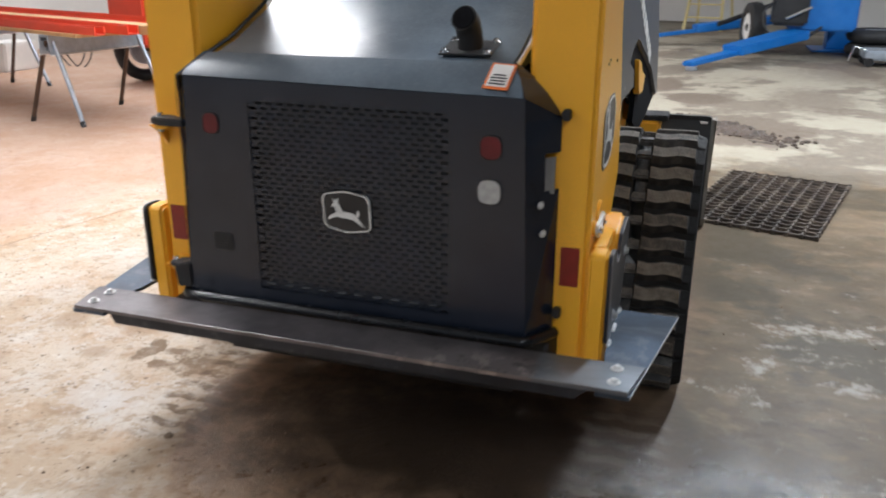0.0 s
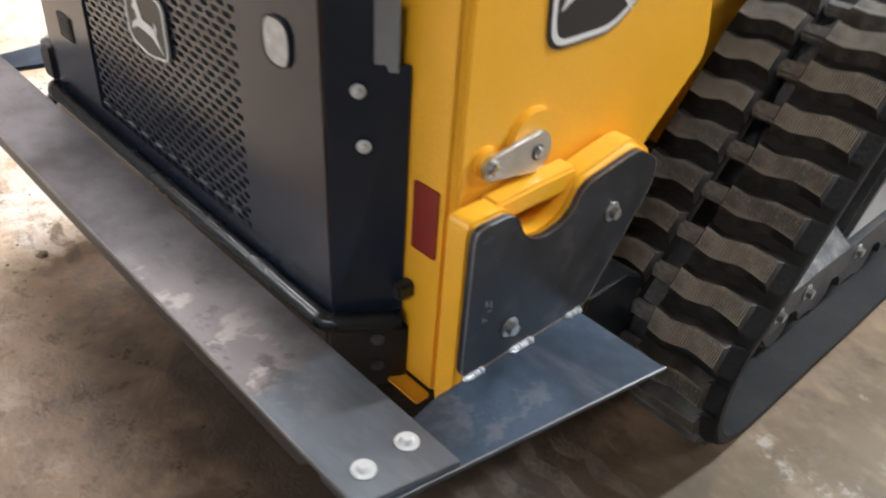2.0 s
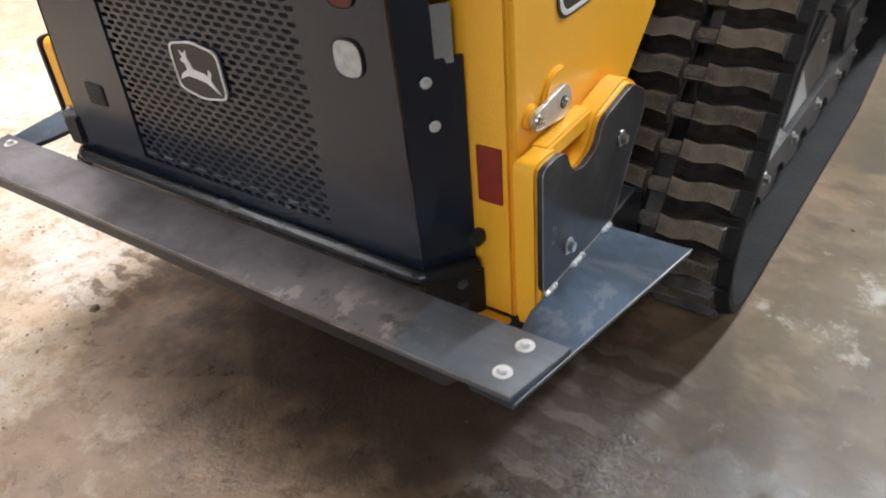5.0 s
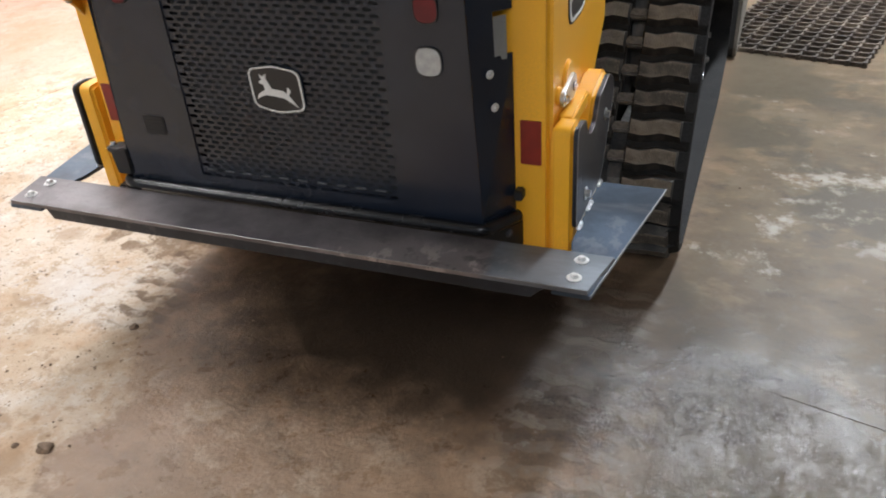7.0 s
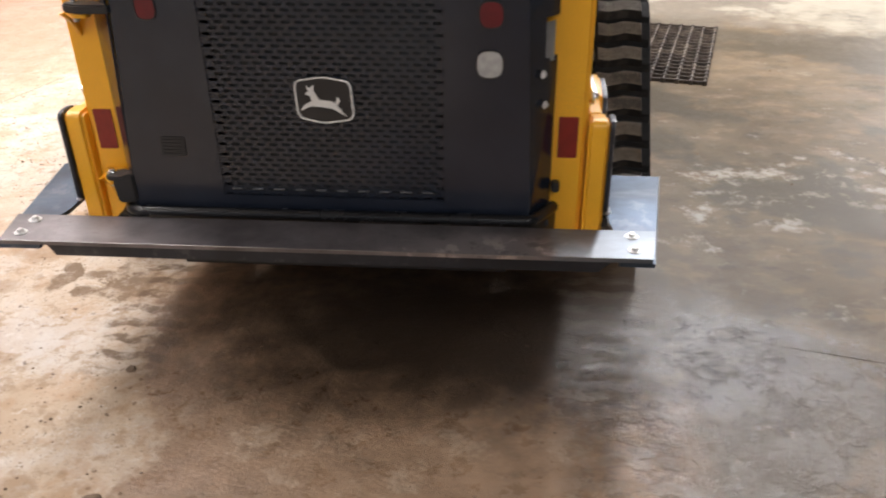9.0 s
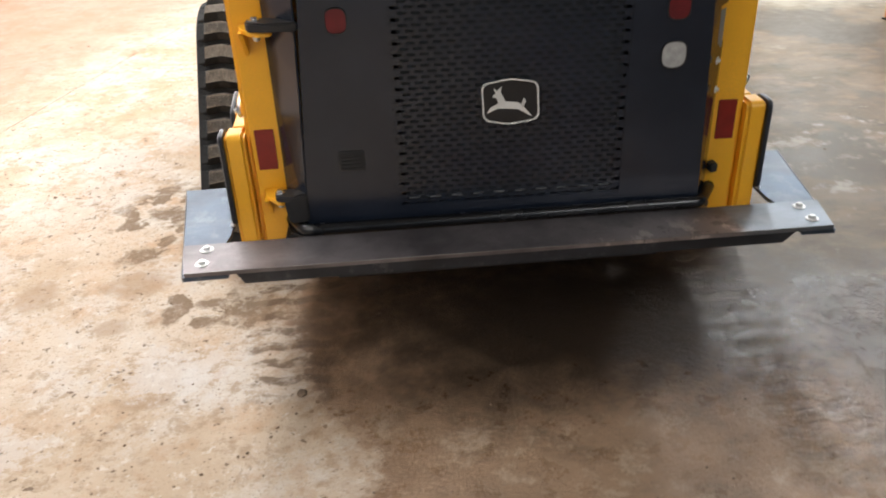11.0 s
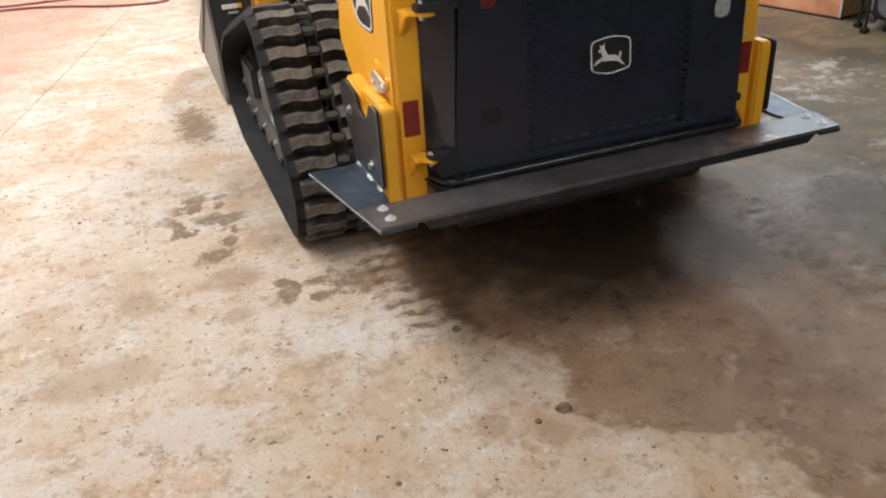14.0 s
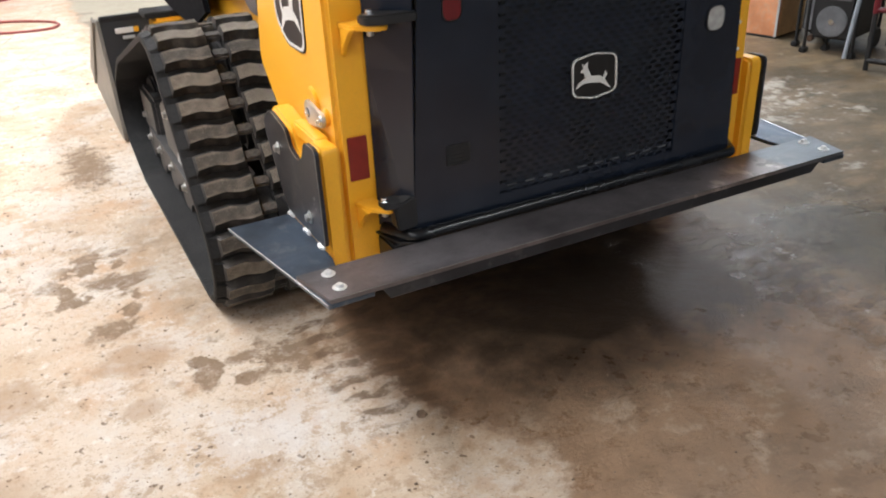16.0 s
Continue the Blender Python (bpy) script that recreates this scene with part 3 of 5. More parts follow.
# South wall, east wall and ceiling tones are chosen for the light they bounce.
CLADDING = {"wall_north": (wall_paint, "white"), "wall_south": (wall_grey, "blue-grey"), "wall_west": (wall_paint, "white"), "wall_east": (wall_dark, "slate-grey")}
for name, b in (("wall_north", (U0 - 0.2, U1 + 0.2, V1, V1 + 0.2)), ("wall_south", (U0 - 0.2, U1 + 0.2, V0 - 0.2, V0)),
                ("wall_west", (U0 - 0.2, U0, V0, V1)), ("wall_east", (U1, U1 + 0.2, V0, V1))):
    solid(name, box(*b, -0.3, CEILING), CLADDING[name][0], CLADDING[name][1] + " sheet-clad workshop wall", "wall", kind="structure", at=HALL)
solid("ceiling", box(U0 - 0.2, U1 + 0.2, V0 - 0.2, V1 + 0.2, CEILING, CEILING + 0.15), ceiling_paint, "pale sheet-metal workshop ceiling", "ceiling", kind="structure", at=HALL)

# The two added fill lamps get fixtures as well.
for x, y, watts, warmth in LAMPS:
    fixture = thing("ceiling_light", Matrix.Translation((x, y, CEILING)) @ HALL, "white tube light on the workshop ceiling, unseen, two of them added fill", "ceiling light", "ceiling lights")
    part("housing", prism([(-0.42, 0), (0.42, 0), (0.34, -0.1), (-0.34, -0.1)], "y", -2.25, 2.25, 0.004), wall_paint, fixture)
    part("diffuser", box(-0.33, 0.33, -2.2, 2.2, -0.125, -0.1, 0.004), tube_white, fixture)


# ---- the loader ----
loader = thing("track_loader", (0, 0, 0), "yellow and charcoal compact track loader with a steel bumper plate behind", "track loader")
MARK_WHITE, MARK_BLACK = label_white, label_black


def shield(cx, cz, w, h):
    return rounded([(cx - w * 0.47, cz + h * 0.42), (cx, cz + h * 0.52), (cx + w * 0.47, cz + h * 0.42), (cx + w * 0.5, cz - h * 0.40), (cx, cz - h * 0.5), (cx - w * 0.44, cz - h * 0.38)], min(w, h) * 0.16, 5)


def ring(outer, inner, axis, a, b):
    """A flat band between two polygons of as many points."""
    one = bmesh.new()
    lay = PLANES[axis]
    loops = [[one.verts.new(lay(d, *p)) for p in poly] for poly, d in ((outer, a), (inner, a), (inner, b), (outer, b))]
    n = len(outer)
    for s in range(4):
        p, q = loops[s], loops[(s + 1) % 4]
        for i in range(n):
            j = (i + 1) % n
            one.faces.new((p[i], p[j], q[j], q[i]))
    return one


def shrink(poly, f):
    cx, cz = sum(p[0] for p in poly) / len(poly), sum(p[1] for p in poly) / len(poly)
    return [(cx + (p - cx) * f, cz + (q - cz) * f) for p, q in poly]


# Abstract strokes of the maker's mark, in a unit square.
MARK = [
    [(0.29, 0.38), (0.31, 0.52), (0.44, 0.53), (0.66, 0.50), (0.75, 0.41), (0.92, 0.14), (0.67, 0.33), (0.50, 0.36)],
    [(0.30, 0.51), (0.28, 0.62), (0.20, 0.65), (0.22, 0.71), (0.36, 0.73), (0.40, 0.63), (0.44, 0.52)],
    [(0.30, 0.50), (0.16, 0.40), (0.10, 0.27), (0.20, 0.33), (0.31, 0.385)],
    [(0.26, 0.72), (0.22, 0.86), (0.28, 0.80), (0.36, 0.88), (0.35, 0.72)],
    [(0.72, 0.45), (0.76, 0.60), (0.81, 0.52), (0.765, 0.40)],
]

# The rear engine door: a slightly tapered panel with an opening for the grille.
Y0 = 0.07
DOOR = [(-0.535, 0.478), (0.537, 0.472), (0.513, 1.133), (-0.489, 1.149)]
HOLE = [(-0.283, 0.520), (0.312, 0.516), (0.316, 1.085), (-0.283, 1.088)]
bm = ring(DOOR, HOLE, "y", Y0, Y0 + 0.014)
soften(bm, 0.003)
door = part("engine_door", bm, paint_dark, loader, "charcoal rear engine door with a slotted grille")


def slotted(x0, x1, z0, z1, y, px, pz, sw, sh):
    """A sheet with staggered oblong slots."""
    verts, faces = [], []
    rows, cols = round((z1 - z0) / pz), round((x1 - x0) / px)
    pz, px = (z1 - z0) / rows, (x1 - x0) / cols
    for r in range(rows):
        za, zb = z0 + r * pz, z0 + (r + 1) * pz
        zc = (za + zb) / 2
        shift = 0.5 * px if r % 2 else 0.0
        edges = [x0 + c * px + shift for c in range(cols + (0 if r % 2 else 1))]
        if r % 2:
            for a, b in ((x0, x0 + shift), (x1 - px + shift, x1)):
                k = len(verts)
                verts += [(a, y, za), (b, y, za), (b, y, zb), (a, y, zb)]
                faces.append((k, k + 1, k + 2, k + 3))
        for a, b in zip(edges, edges[1:]):
            xc, k = (a + b) / 2, len(verts)
            outer = [(a, za), (xc, za), (b, za), (b, zc), (b, zb), (xc, zb), (a, zb), (a, zc)]
            w, h = sw / 2, sh / 2
            hole = [(xc - w * 0.72, zc - h), (xc, zc - h), (xc + w * 0.72, zc - h), (xc + w, zc), (xc + w * 0.72, zc + h), (xc, zc + h), (xc - w * 0.72, zc + h), (xc - w, zc)]
            verts += [(p, y, q) for p, q in outer] + [(p, y, q) for p, q in hole] + [(p, y + 0.002, q) for p, q in hole]
            for i in range(8):
                j = (i + 1) % 8
                faces.append((k + i, k + j, k + 8 + j, k + 8 + i))
                faces.append((k + 8 + i, k + 8 + j, k + 16 + j, k + 16 + i))
    me = bpy.data.meshes.new("grille")
    me.from_pydata(verts, [], faces)
    me.materials.append(paint_dark)
    return me


part("grille", slotted(-0.284, 0.317, 0.515, 1.089, Y0 + 0.004, 0.0335, 0.0145, 0.0255, 0.0088), None, door, "sheet with staggered oblong slots")
# Near-black sheet in place of the shade behind the slots.
part("backing", box(-0.29, 0.325, Y0 + 0.045, Y0 + 0.049, 0.50, 1.10), inside_shade, door)
part("dust_screen", box(-0.266, 0.304, Y0 + 0.020, Y0 + 0.023, 0.515, 1.09), screen_grey, door, "fine dark screen behind the slots")

# Side facets, corner facets and the sloped cap of the door.
for s in (-1, 1):
    def skin(points, t=0.006):
        one = bmesh.new()
        v = [Vector(p) for p in points]
        nrm = (v[1] - v[0]).cross(v[2] - v[0]).normalized()
        if nrm.y > 0 or (abs(nrm.y) < 0.01 and nrm.z < 0):
            nrm = -nrm
        a = [one.verts.new(p) for p in v]
        b = [one.verts.new(p - nrm * t) for p in v]
        one.faces.new(a)
        one.faces.new(b)
        for i in range(len(v)):
            j = (i + 1) % len(v)
            one.faces.new((a[i], a[j], b[j], b[i]))
        return one

    def on(f, z):
        """A point on the side facet: f across it, at height z."""
        w = 0.536 - (z - 0.475) * (0.536 - 0.504) / 0.663
        return (s * (w + (0.592 - w) * f), Y0 + 0.096 * f, z)

    bm = bmesh.new()
    for z0, z1, f in ((0.475, 0.885, 1.0), (0.885, 0.985, 0.6 if s > 0 else 1.0), (0.985, 1.075, 1.0)):
        join(bm, skin([on(0, z0), on(f, z0), on(f, z1), on(0, z1)]))
    join(bm, skin([on(0, 1.075), on(1, 1.075), (s * 0.512, Y0, 1.134 if s > 0 else 1.149)]))
    part("door_side", bm, paint_dark, door, smooth=0)
    # The left facet takes the painted reflection tone; the right one stays charcoal.
    part("corner_facet", skin([(s * 0.512, Y0, 1.135 if s > 0 else 1.150), on(1, 1.075), (s * 0.56, 0.2, 1.135), (s * 0.466, 0.16, 1.212)]), sheen_grey if s < 0 else paint_dark, door, smooth=0)
bm = prism([(0.07, 1.136), (0.09, 1.159), (0.163, 1.208), (0.19, 1.203), (0.19, 1.19), (0.085, 1.13)], "x", -0.499, 0.512, 0.004)
for v in bm.verts:  # the cap narrows towards the hood
    fall = min(1.0, max(0.0, (v.co.y - 0.07) / 0.093))
    v.co.z += (0.004 - 0.016 * v.co.x) * (1 - fall)
    v.co.x *= 1 - 0.075 * fall
part("door_cap", bm, sheen_grey, door, "sloped charcoal cap over the door, sheen painted in")
part("sill", tube(arc([(-0.585, 0.150, 0.470), (-0.560, 0.085, 0.471), (-0.53, 0.058, 0.472), (-0.45, 0.055, 0.473), (0, 0.055, 0.473), (0.48, 0.055, 0.473), (0.525, 0.056, 0.472), (0.547, 0.068, 0.471), (0.578, 0.115, 0.470), (0.602, 0.155, 0.470)], 6), 0.0160, 14), sill_black, door, "rounded black bottom sill")
part("lower_panel", box(-0.53, 0.53, 0.062, 0.1, 0.40, 0.47), black_part, door)

# Small pale tabs with the caught light painted on.
for k in range(10):
    x = -0.245 + k * 0.057
    part("vent_lip", box(x - 0.015, x + 0.015, Y0 - 0.003, Y0 + 0.002, 0.5385, 0.5425, 0.0012), lip_highlight, door)

for x, z, w, h, material, name in ((-0.408, 1.017, 0.05, 0.06, lens_red, "tail_lamp"), (0.428, 1.004, 0.056, 0.062, lens_red, "tail_lamp"), (0.426, 0.886, 0.064, 0.068, lens_white, "work_lamp")):
    def pad(f):
        return rounded([(x - w * f, z - h * f), (x + w * f, z - h * f), (x + w * f, z + h * f), (x - w * f, z + h * f)], 0.03 if material is lens_white else 0.024, 6)

    part(name, ring(pad(0.52), pad(0.48), "y", Y0 - 0.005, Y0 + 0.002), black_part, door, "red tail lamp" if material is lens_red else "clear work lamp")
    part(name + "_lens", prism(pad(0.49), "y", Y0 - 0.004, Y0 + 0.002, 0.001), material, door)
bm = prism(rounded([(-0.436, 0.63), (-0.368, 0.63), (-0.368, 0.685), (-0.436, 0.685)], 0.008), "y", Y0 - 0.003, Y0 + 0.002, 0.001)
for k in range(5):
    box(-0.43, -0.374, Y0 - 0.005, Y0 - 0.001, 0.635 + k * 0.0097, 0.640 + k * 0.0097, 0.0008, bm)
part("vent", bm, black_part, door, "small louvred vent")

# The badge on the door.
plate = shield(0.010, 0.789, 0.156, 0.122)
part("badge_plate", prism(plate, "y", Y0 - 0.002, Y0 + 0.003), MARK_BLACK, door)
part("badge_rim", ring(plate, shrink(plate, 0.935), "y", Y0 - 0.004, Y0 + 0.001), MARK_WHITE, door)
bm = bmesh.new()
for stroke in MARK:
    prism([(-0.063 + p * 0.143, 0.732 + q * 0.112) for p, q in stroke], "y", Y0 - 0.0035, Y0 + 0.001, 0.0, bm)
part("badge_mark", bm, MARK_WHITE, door)

rivet = button_mesh("rivet", 0.0105, 0.009, bolt_white)
for z in (0.852, 0.773):
    p = Vector((0.556, 0.118, z)) if z > 0.8 else Vector((0.564, 0.122, z))
    part("rivet", rivet, None, door, at=facing(p + Vector((0, -0.012, 0)), (0.8, -0.6, 0)))
bm = bmesh.new()
strip = [(0.560, 0.128, 0.875), (0.583, 0.152, 0.875), (0.583, 0.152, 0.975), (0.560, 0.128, 0.975)]
vs = [bm.verts.new(p) for p in strip]
bm.faces.new(vs)
bmesh.ops.solidify(bm, geom=bm.faces[:], thickness=0.003)
part("tape_strip", bm, label_grey, door, "silver tape strip", smooth=0)
for z in (1.085, 0.53):
    part("latch_block", box(0.594, 0.616, 0.14, 0.172, z - 0.014, z + 0.014, 0.004), black_part, door)

# Warning label on the cap: white panel, orange border, unreadable lines.
slope = Matrix.Translation((0.435, 0.118, 1.1785)) @ Matrix.Rotation(radians(33.8), 4, "X") @ Matrix.Rotation(radians(-4), 4, "Z")
label = part("warning_label", box(-0.033, 0.033, -0.048, 0.048, 0.0, 0.003), label_orange, door, "orange-bordered warning label with unreadable lines", at=slope)
part("label_panel", box(-0.027, 0.027, -0.04, 0.042, 0.003, 0.0045), label_white, label, smooth=0)
for k, w in enumerate((0.022, 0.02, 0.022, 0.017)):
    part("print_bar", box(-w, w, -0.034 + k * 0.011, -0.029 + k * 0.011, 0.0045, 0.0055), label_black, label, smooth=0)

# Engine hood and exhaust.
bm = prism([(0.15, 1.17), (0.16, 1.195), (0.30, 1.232), (0.50, 1.315), (0.72, 1.44), (0.95, 1.56), (0.95, 1.2)], "x", -0.46, 0.46, 0.012)
hood = part("engine_hood", bm, sheen_grey, loader, "glossy dark sloping engine hood, sheen painted in")
for s in (-1, 1):
    part("hood_seal", tube([(s * 0.468, 0.165, 1.2), (s * 0.468, 0.3, 1.238), (s * 0.468, 0.5, 1.322), (s * 0.468, 0.72, 1.447)], 0.0062, 8), black_part if s < 0 else zinc, hood)
tilt = Matrix.Translation((0.310, 0.272, 1.230)) @ Matrix.Rotation(radians(13), 4, "X")
base = part("exhaust_plate", box(-0.074, 0.074, -0.062, 0.062, 0.0, 0.006, 0.002), black_part, hood, "black exhaust base plate", at=tilt)
small_bolt = bolt_mesh("bolt", 0.0085, 0.01, chrome)
for x, y in ((-0.060, -0.048), (0.060, -0.048), (0.060, 0.048), (-0.060, 0.048)):
    part("bolt", small_bolt, None, base, at=Matrix.Translation((x, y, 0.006)))
pipe = [(0, 0, 0.0), (0, 0, 0.03), (-0.001, -0.004, 0.055), (-0.003, -0.014, 0.078), (-0.006, -0.030, 0.094)]
bm = tube(arc(pipe, 4), 0.036, 20)
part("exhaust_pipe", bm, exhaust_black, base, "short black exhaust pipe")
part("exhaust_mouth", rod((-0.0058, -0.0285, 0.0925), (-0.0066, -0.0345, 0.0975), 0.031, 20), inside_shade, base)

# Chassis, belly, cab and engine bay that close the body; the bay is a near-black block for shade.
part("belly", box(-0.5, 0.5, 0.16, 2.35, 0.24, 0.5, 0.02), black_part, loader, "black belly pan")
part("engine_bay", box(-0.48, 0.48, 0.12, 0.95, 0.46, 1.17), inside_shade, loader)
part("cab", box(-0.46, 0.46, 0.97, 2.3, 0.85, 2.0, 0.05), black_part, loader, "black operator cab")
for s in (-1, 1):
    part("chassis_side", prism([(1.0, 0.42), (2.3, 0.42), (2.36, 0.55), (2.33, 0.86), (1.2, 0.9), (1.0, 0.85)], "x", s * 0.46, s * 0.54, 0.01), paint_yellow, loader, "yellow chassis side")
    part("chassis_bracket", prism([(2.16, 0.72), (2.30, 0.72), (2.36, 0.84), (2.34, 0.93), (2.24, 0.97), (2.2, 0.86)], "x", s * 0.54, s * 0.575, 0.006), paint_yellow, loader)


def bead(x, y0, y1, z):
    """A short weld: one lumpy ridge of overlapping ripples."""
    one = bmesh.new()
    steps, n, rows = 28, 8, []
    for i in range(steps + 1):
        f = i / steps
        r = 0.0074 * (0.62 + 0.38 * abs(math.sin(f * (y1 - y0) / 0.0065 * math.pi))) * min(1.0, 6 * f + 0.3, 6 * (1 - f) + 0.3)
        r *= 1 + 0.35 * noise.noise(Vector((x, f * 9, y0 * 40)))
        rows.append([one.verts.new((x + r * math.cos(2 * math.pi * k / n), y0 + (y1 - y0) * f, z + 0.8 * r * math.sin(2 * math.pi * k / n))) for k in range(n)])
    for a, b in zip(rows, rows[1:]):
        for k in range(n):
            one.faces.new((a[k], a[(k + 1) % n], b[(k + 1) % n], b[k]))
    one.faces.new(rows[0])
    one.faces.new(rows[-1])
    return one


def tower(s):
    """A rear upright with its badge, reflector, pivot link, counterweight and step plate."""
    outline = [(0.168, 0.342), (0.176, 1.62), (0.50, 1.62), (0.615, 1.26), (0.722, 1.03), (0.778, 0.83), (0.772, 0.785), (0.655, 0.675), (0.52, 0.5), (0.44, 0.342)]
    up = part("tower", prism(outline, "x", s * 0.50, s * 0.681, 0.014, segments=3), paint_yellow, loader, "yellow painted rear upright")
    part("foot_flange", box(min(s * 0.515, s * 0.668), max(s * 0.515, s * 0.668), 0.138, 0.1675, 0.338, 0.350, 0.003), paint_yellow, up, "yellow foot flange")
    part("reflector", prism(rounded([(s * 0.606, 0.608), (s * 0.657, 0.608), (s * 0.657, 0.721), (s * 0.606, 0.721)], 0.003), "y", 0.1665, 0.1715), tape_red, up, "red reflector strip")
    # Side badge.
    edge = rounded([(0.312, 1.062), (0.40, 1.098), (0.505, 1.098), (0.546, 1.055), (0.546, 0.955), (0.47, 0.898), (0.325, 0.896)], 0.035, 6)
    part("badge_plate", prism(edge, "x", s * 0.680, s * 0.6835), MARK_BLACK, up)
    part("badge_rim", ring(shrink(edge, 0.955), shrink(edge, 0.885), "x", s * 0.681, s * 0.6848), MARK_WHITE, up)
    bm = bmesh.new()
    for stroke in MARK:
        prism([(0.320 + (p + 0.06 * q) * 0.205, 0.895 + q * 0.205) for p, q in stroke], "x", s * 0.681, s * 0.6846, 0.0, bm)
    part("badge_mark", bm, MARK_WHITE, up)
    for y, z in ((0.357, 1.203), (0.330, 1.196), (0.519, 1.187)):
        part("drain_hole", rod((s * 0.6785, y, z), (s * 0.6822, y, z), 0.0058, 12), inside_shade, up)
    # Pivot link.
    part("pivot_boss", rod((s * 0.676, 0.318, 0.772), (s * 0.69, 0.318, 0.772), 0.049, 28, bevel=0.003), paint_yellow, up)
    part("pivot_boss", rod((s * 0.676, 0.226, 0.765), (s * 0.69, 0.226, 0.765), 0.022, 20, bevel=0.003), paint_yellow, up)
    a, b, ra, rb = (0.228, 0.758), (0.316, 0.757), 0.019, 0.033
    link = [(a[0] + ra * math.cos(t), a[1] + ra * math.sin(t)) for t in np.linspace(math.pi * 0.55, math.pi * 1.45, 10)]
    link += [(b[0] + rb * math.cos(t), b[1] + rb * math.sin(t)) for t in np.linspace(-math.pi * 0.45, math.pi * 0.45, 12)]
    plate = part("pivot_link", prism(link, "x", s * 0.69, s * 0.699, 0.0015), zinc, up, "zinc-plated pivot link")
    part("bolt", small_bolt, None, plate, at=facing((s * 0.699, 0.228, 0.758), (s, 0, 0)))
    part("pin", rod((s * 0.698, 0.318, 0.757), (s * 0.7002, 0.318, 0.757), 0.0125, 16), black_part, plate)
    part("pin_bolt", bolt_mesh("pin_bolt", 0.0065, 0.008, chrome), None, plate, at=facing((s * 0.6995, 0.318, 0.757), (s, 0, 0)))
    # Counterweight with a grab recess.
    front = rounded([(0.152, 0.352), (0.152, 0.714), (0.232, 0.714), (0.258, 0.657), (0.30, 0.642), (0.352, 0.657), (0.378, 0.710), (0.51, 0.736), (0.571, 0.697), (0.571, 0.65), (0.45, 0.44), (0.43, 0.352)], 0.022)
    weight = part("counterweight", prism(front, "x", s * 0.684, s * 0.7385, 0.009, segments=3), paint_yellow, loader, "yellow counterweight with a grab recess")
    part("grab_rail", prism(rounded([(0.222, 0.682), (0.222, 0.7155), (0.30, 0.7195), (0.39, 0.7205), (0.39, 0.682)], 0.006), "x", s * 0.6835, s * 0.7215, 0.006), paint_yellow, weight)
    # Steel side plate bolted to the counterweight.
    steel = rounded([(0.146, 0.452), (0.147, 0.716), (0.226, 0.716), (0.253, 0.662), (0.296, 0.646), (0.354, 0.660), (0.376, 0.706), (0.505, 0.727), (0.566, 0.69), (0.568, 0.648), (0.44, 0.452)], 0.022)
    side = part("side_plate", prism(steel, "x", s * 0.739, s * 0.7505, 0.0015), side_steel, loader, "dark steel side plate with a notch")
    part("plate_edge", ring(shrink(steel, 1.001), shrink(steel, 0.992), "x", s * 0.7492, s * 0.7512), edge_steel, side)
    for k, (y, z, w, h) in enumerate(((0.186, 0.578, 0.004, 0.010), (0.196, 0.572, 0.0015, 0.012), (0.193, 0.561, 0.008, 0.0015), (0.182, 0.549, 0.0015, 0.010), (0.188, 0.546, 0.006, 0.0015))):
        part("chalk_mark", box(min(s * 0.7504, s * 0.7511), max(s * 0.7504, s * 0.7511), y - w / 2, y + w / 2, z - h / 2, z + h / 2), chalk, side, smooth=0)
    head = bolt_mesh("bolt", 0.0115, 0.013, zinc)
    for y, z in ((0.461, 0.629), (0.244, 0.505)):
        part("bolt", head, None, side, at=facing((s * 0.7505, y, z), (s, 0, 0)))
    # Added black panel that stops light leaking between tower and track.
    flap = prism([(0.44, 0.336), (0.485, 0.425), (0.60, 0.430), (0.655, 0.40), (0.63, 0.29), (0.60, 0.235), (0.46, 0.27)], "x", s * 0.512, s * 0.73, 0.004)
    part("mud_flap", flap, satin_black, loader, "black flap added to block light under the machine")
    # Wing plate welded under it.
    heel = 0.755 if s > 0 else 0.728
    wing_points = [(s * 0.7505, 0.418), (s * 0.929, 0.416), (s * 0.842, -0.113), (s * heel, -0.111), (s * heel, 0.02), (s * 0.762, 0.040), (s * 0.7505, 0.10)]
    wing = part("wing_plate", prism(wing_points, "z", 0.438, 0.45, 0.0012), plate_steel, loader, "blue-grey mill-scale wing plate")
    bm = rod((s * 0.9295, 0.417, 0.4495), (s * 0.8425, -0.113, 0.4495), 0.0016, 6)
    part("sheared_edge", bm, edge_steel, wing)
    for y0, y1 in ((0.15, 0.193), (0.25, 0.305), (0.385, 0.425)):
        part("weld_bead", bead(s * 0.7535, y0, y1, 0.4515), weld_metal, wing)


for s in (1, -1):
    tower(s)

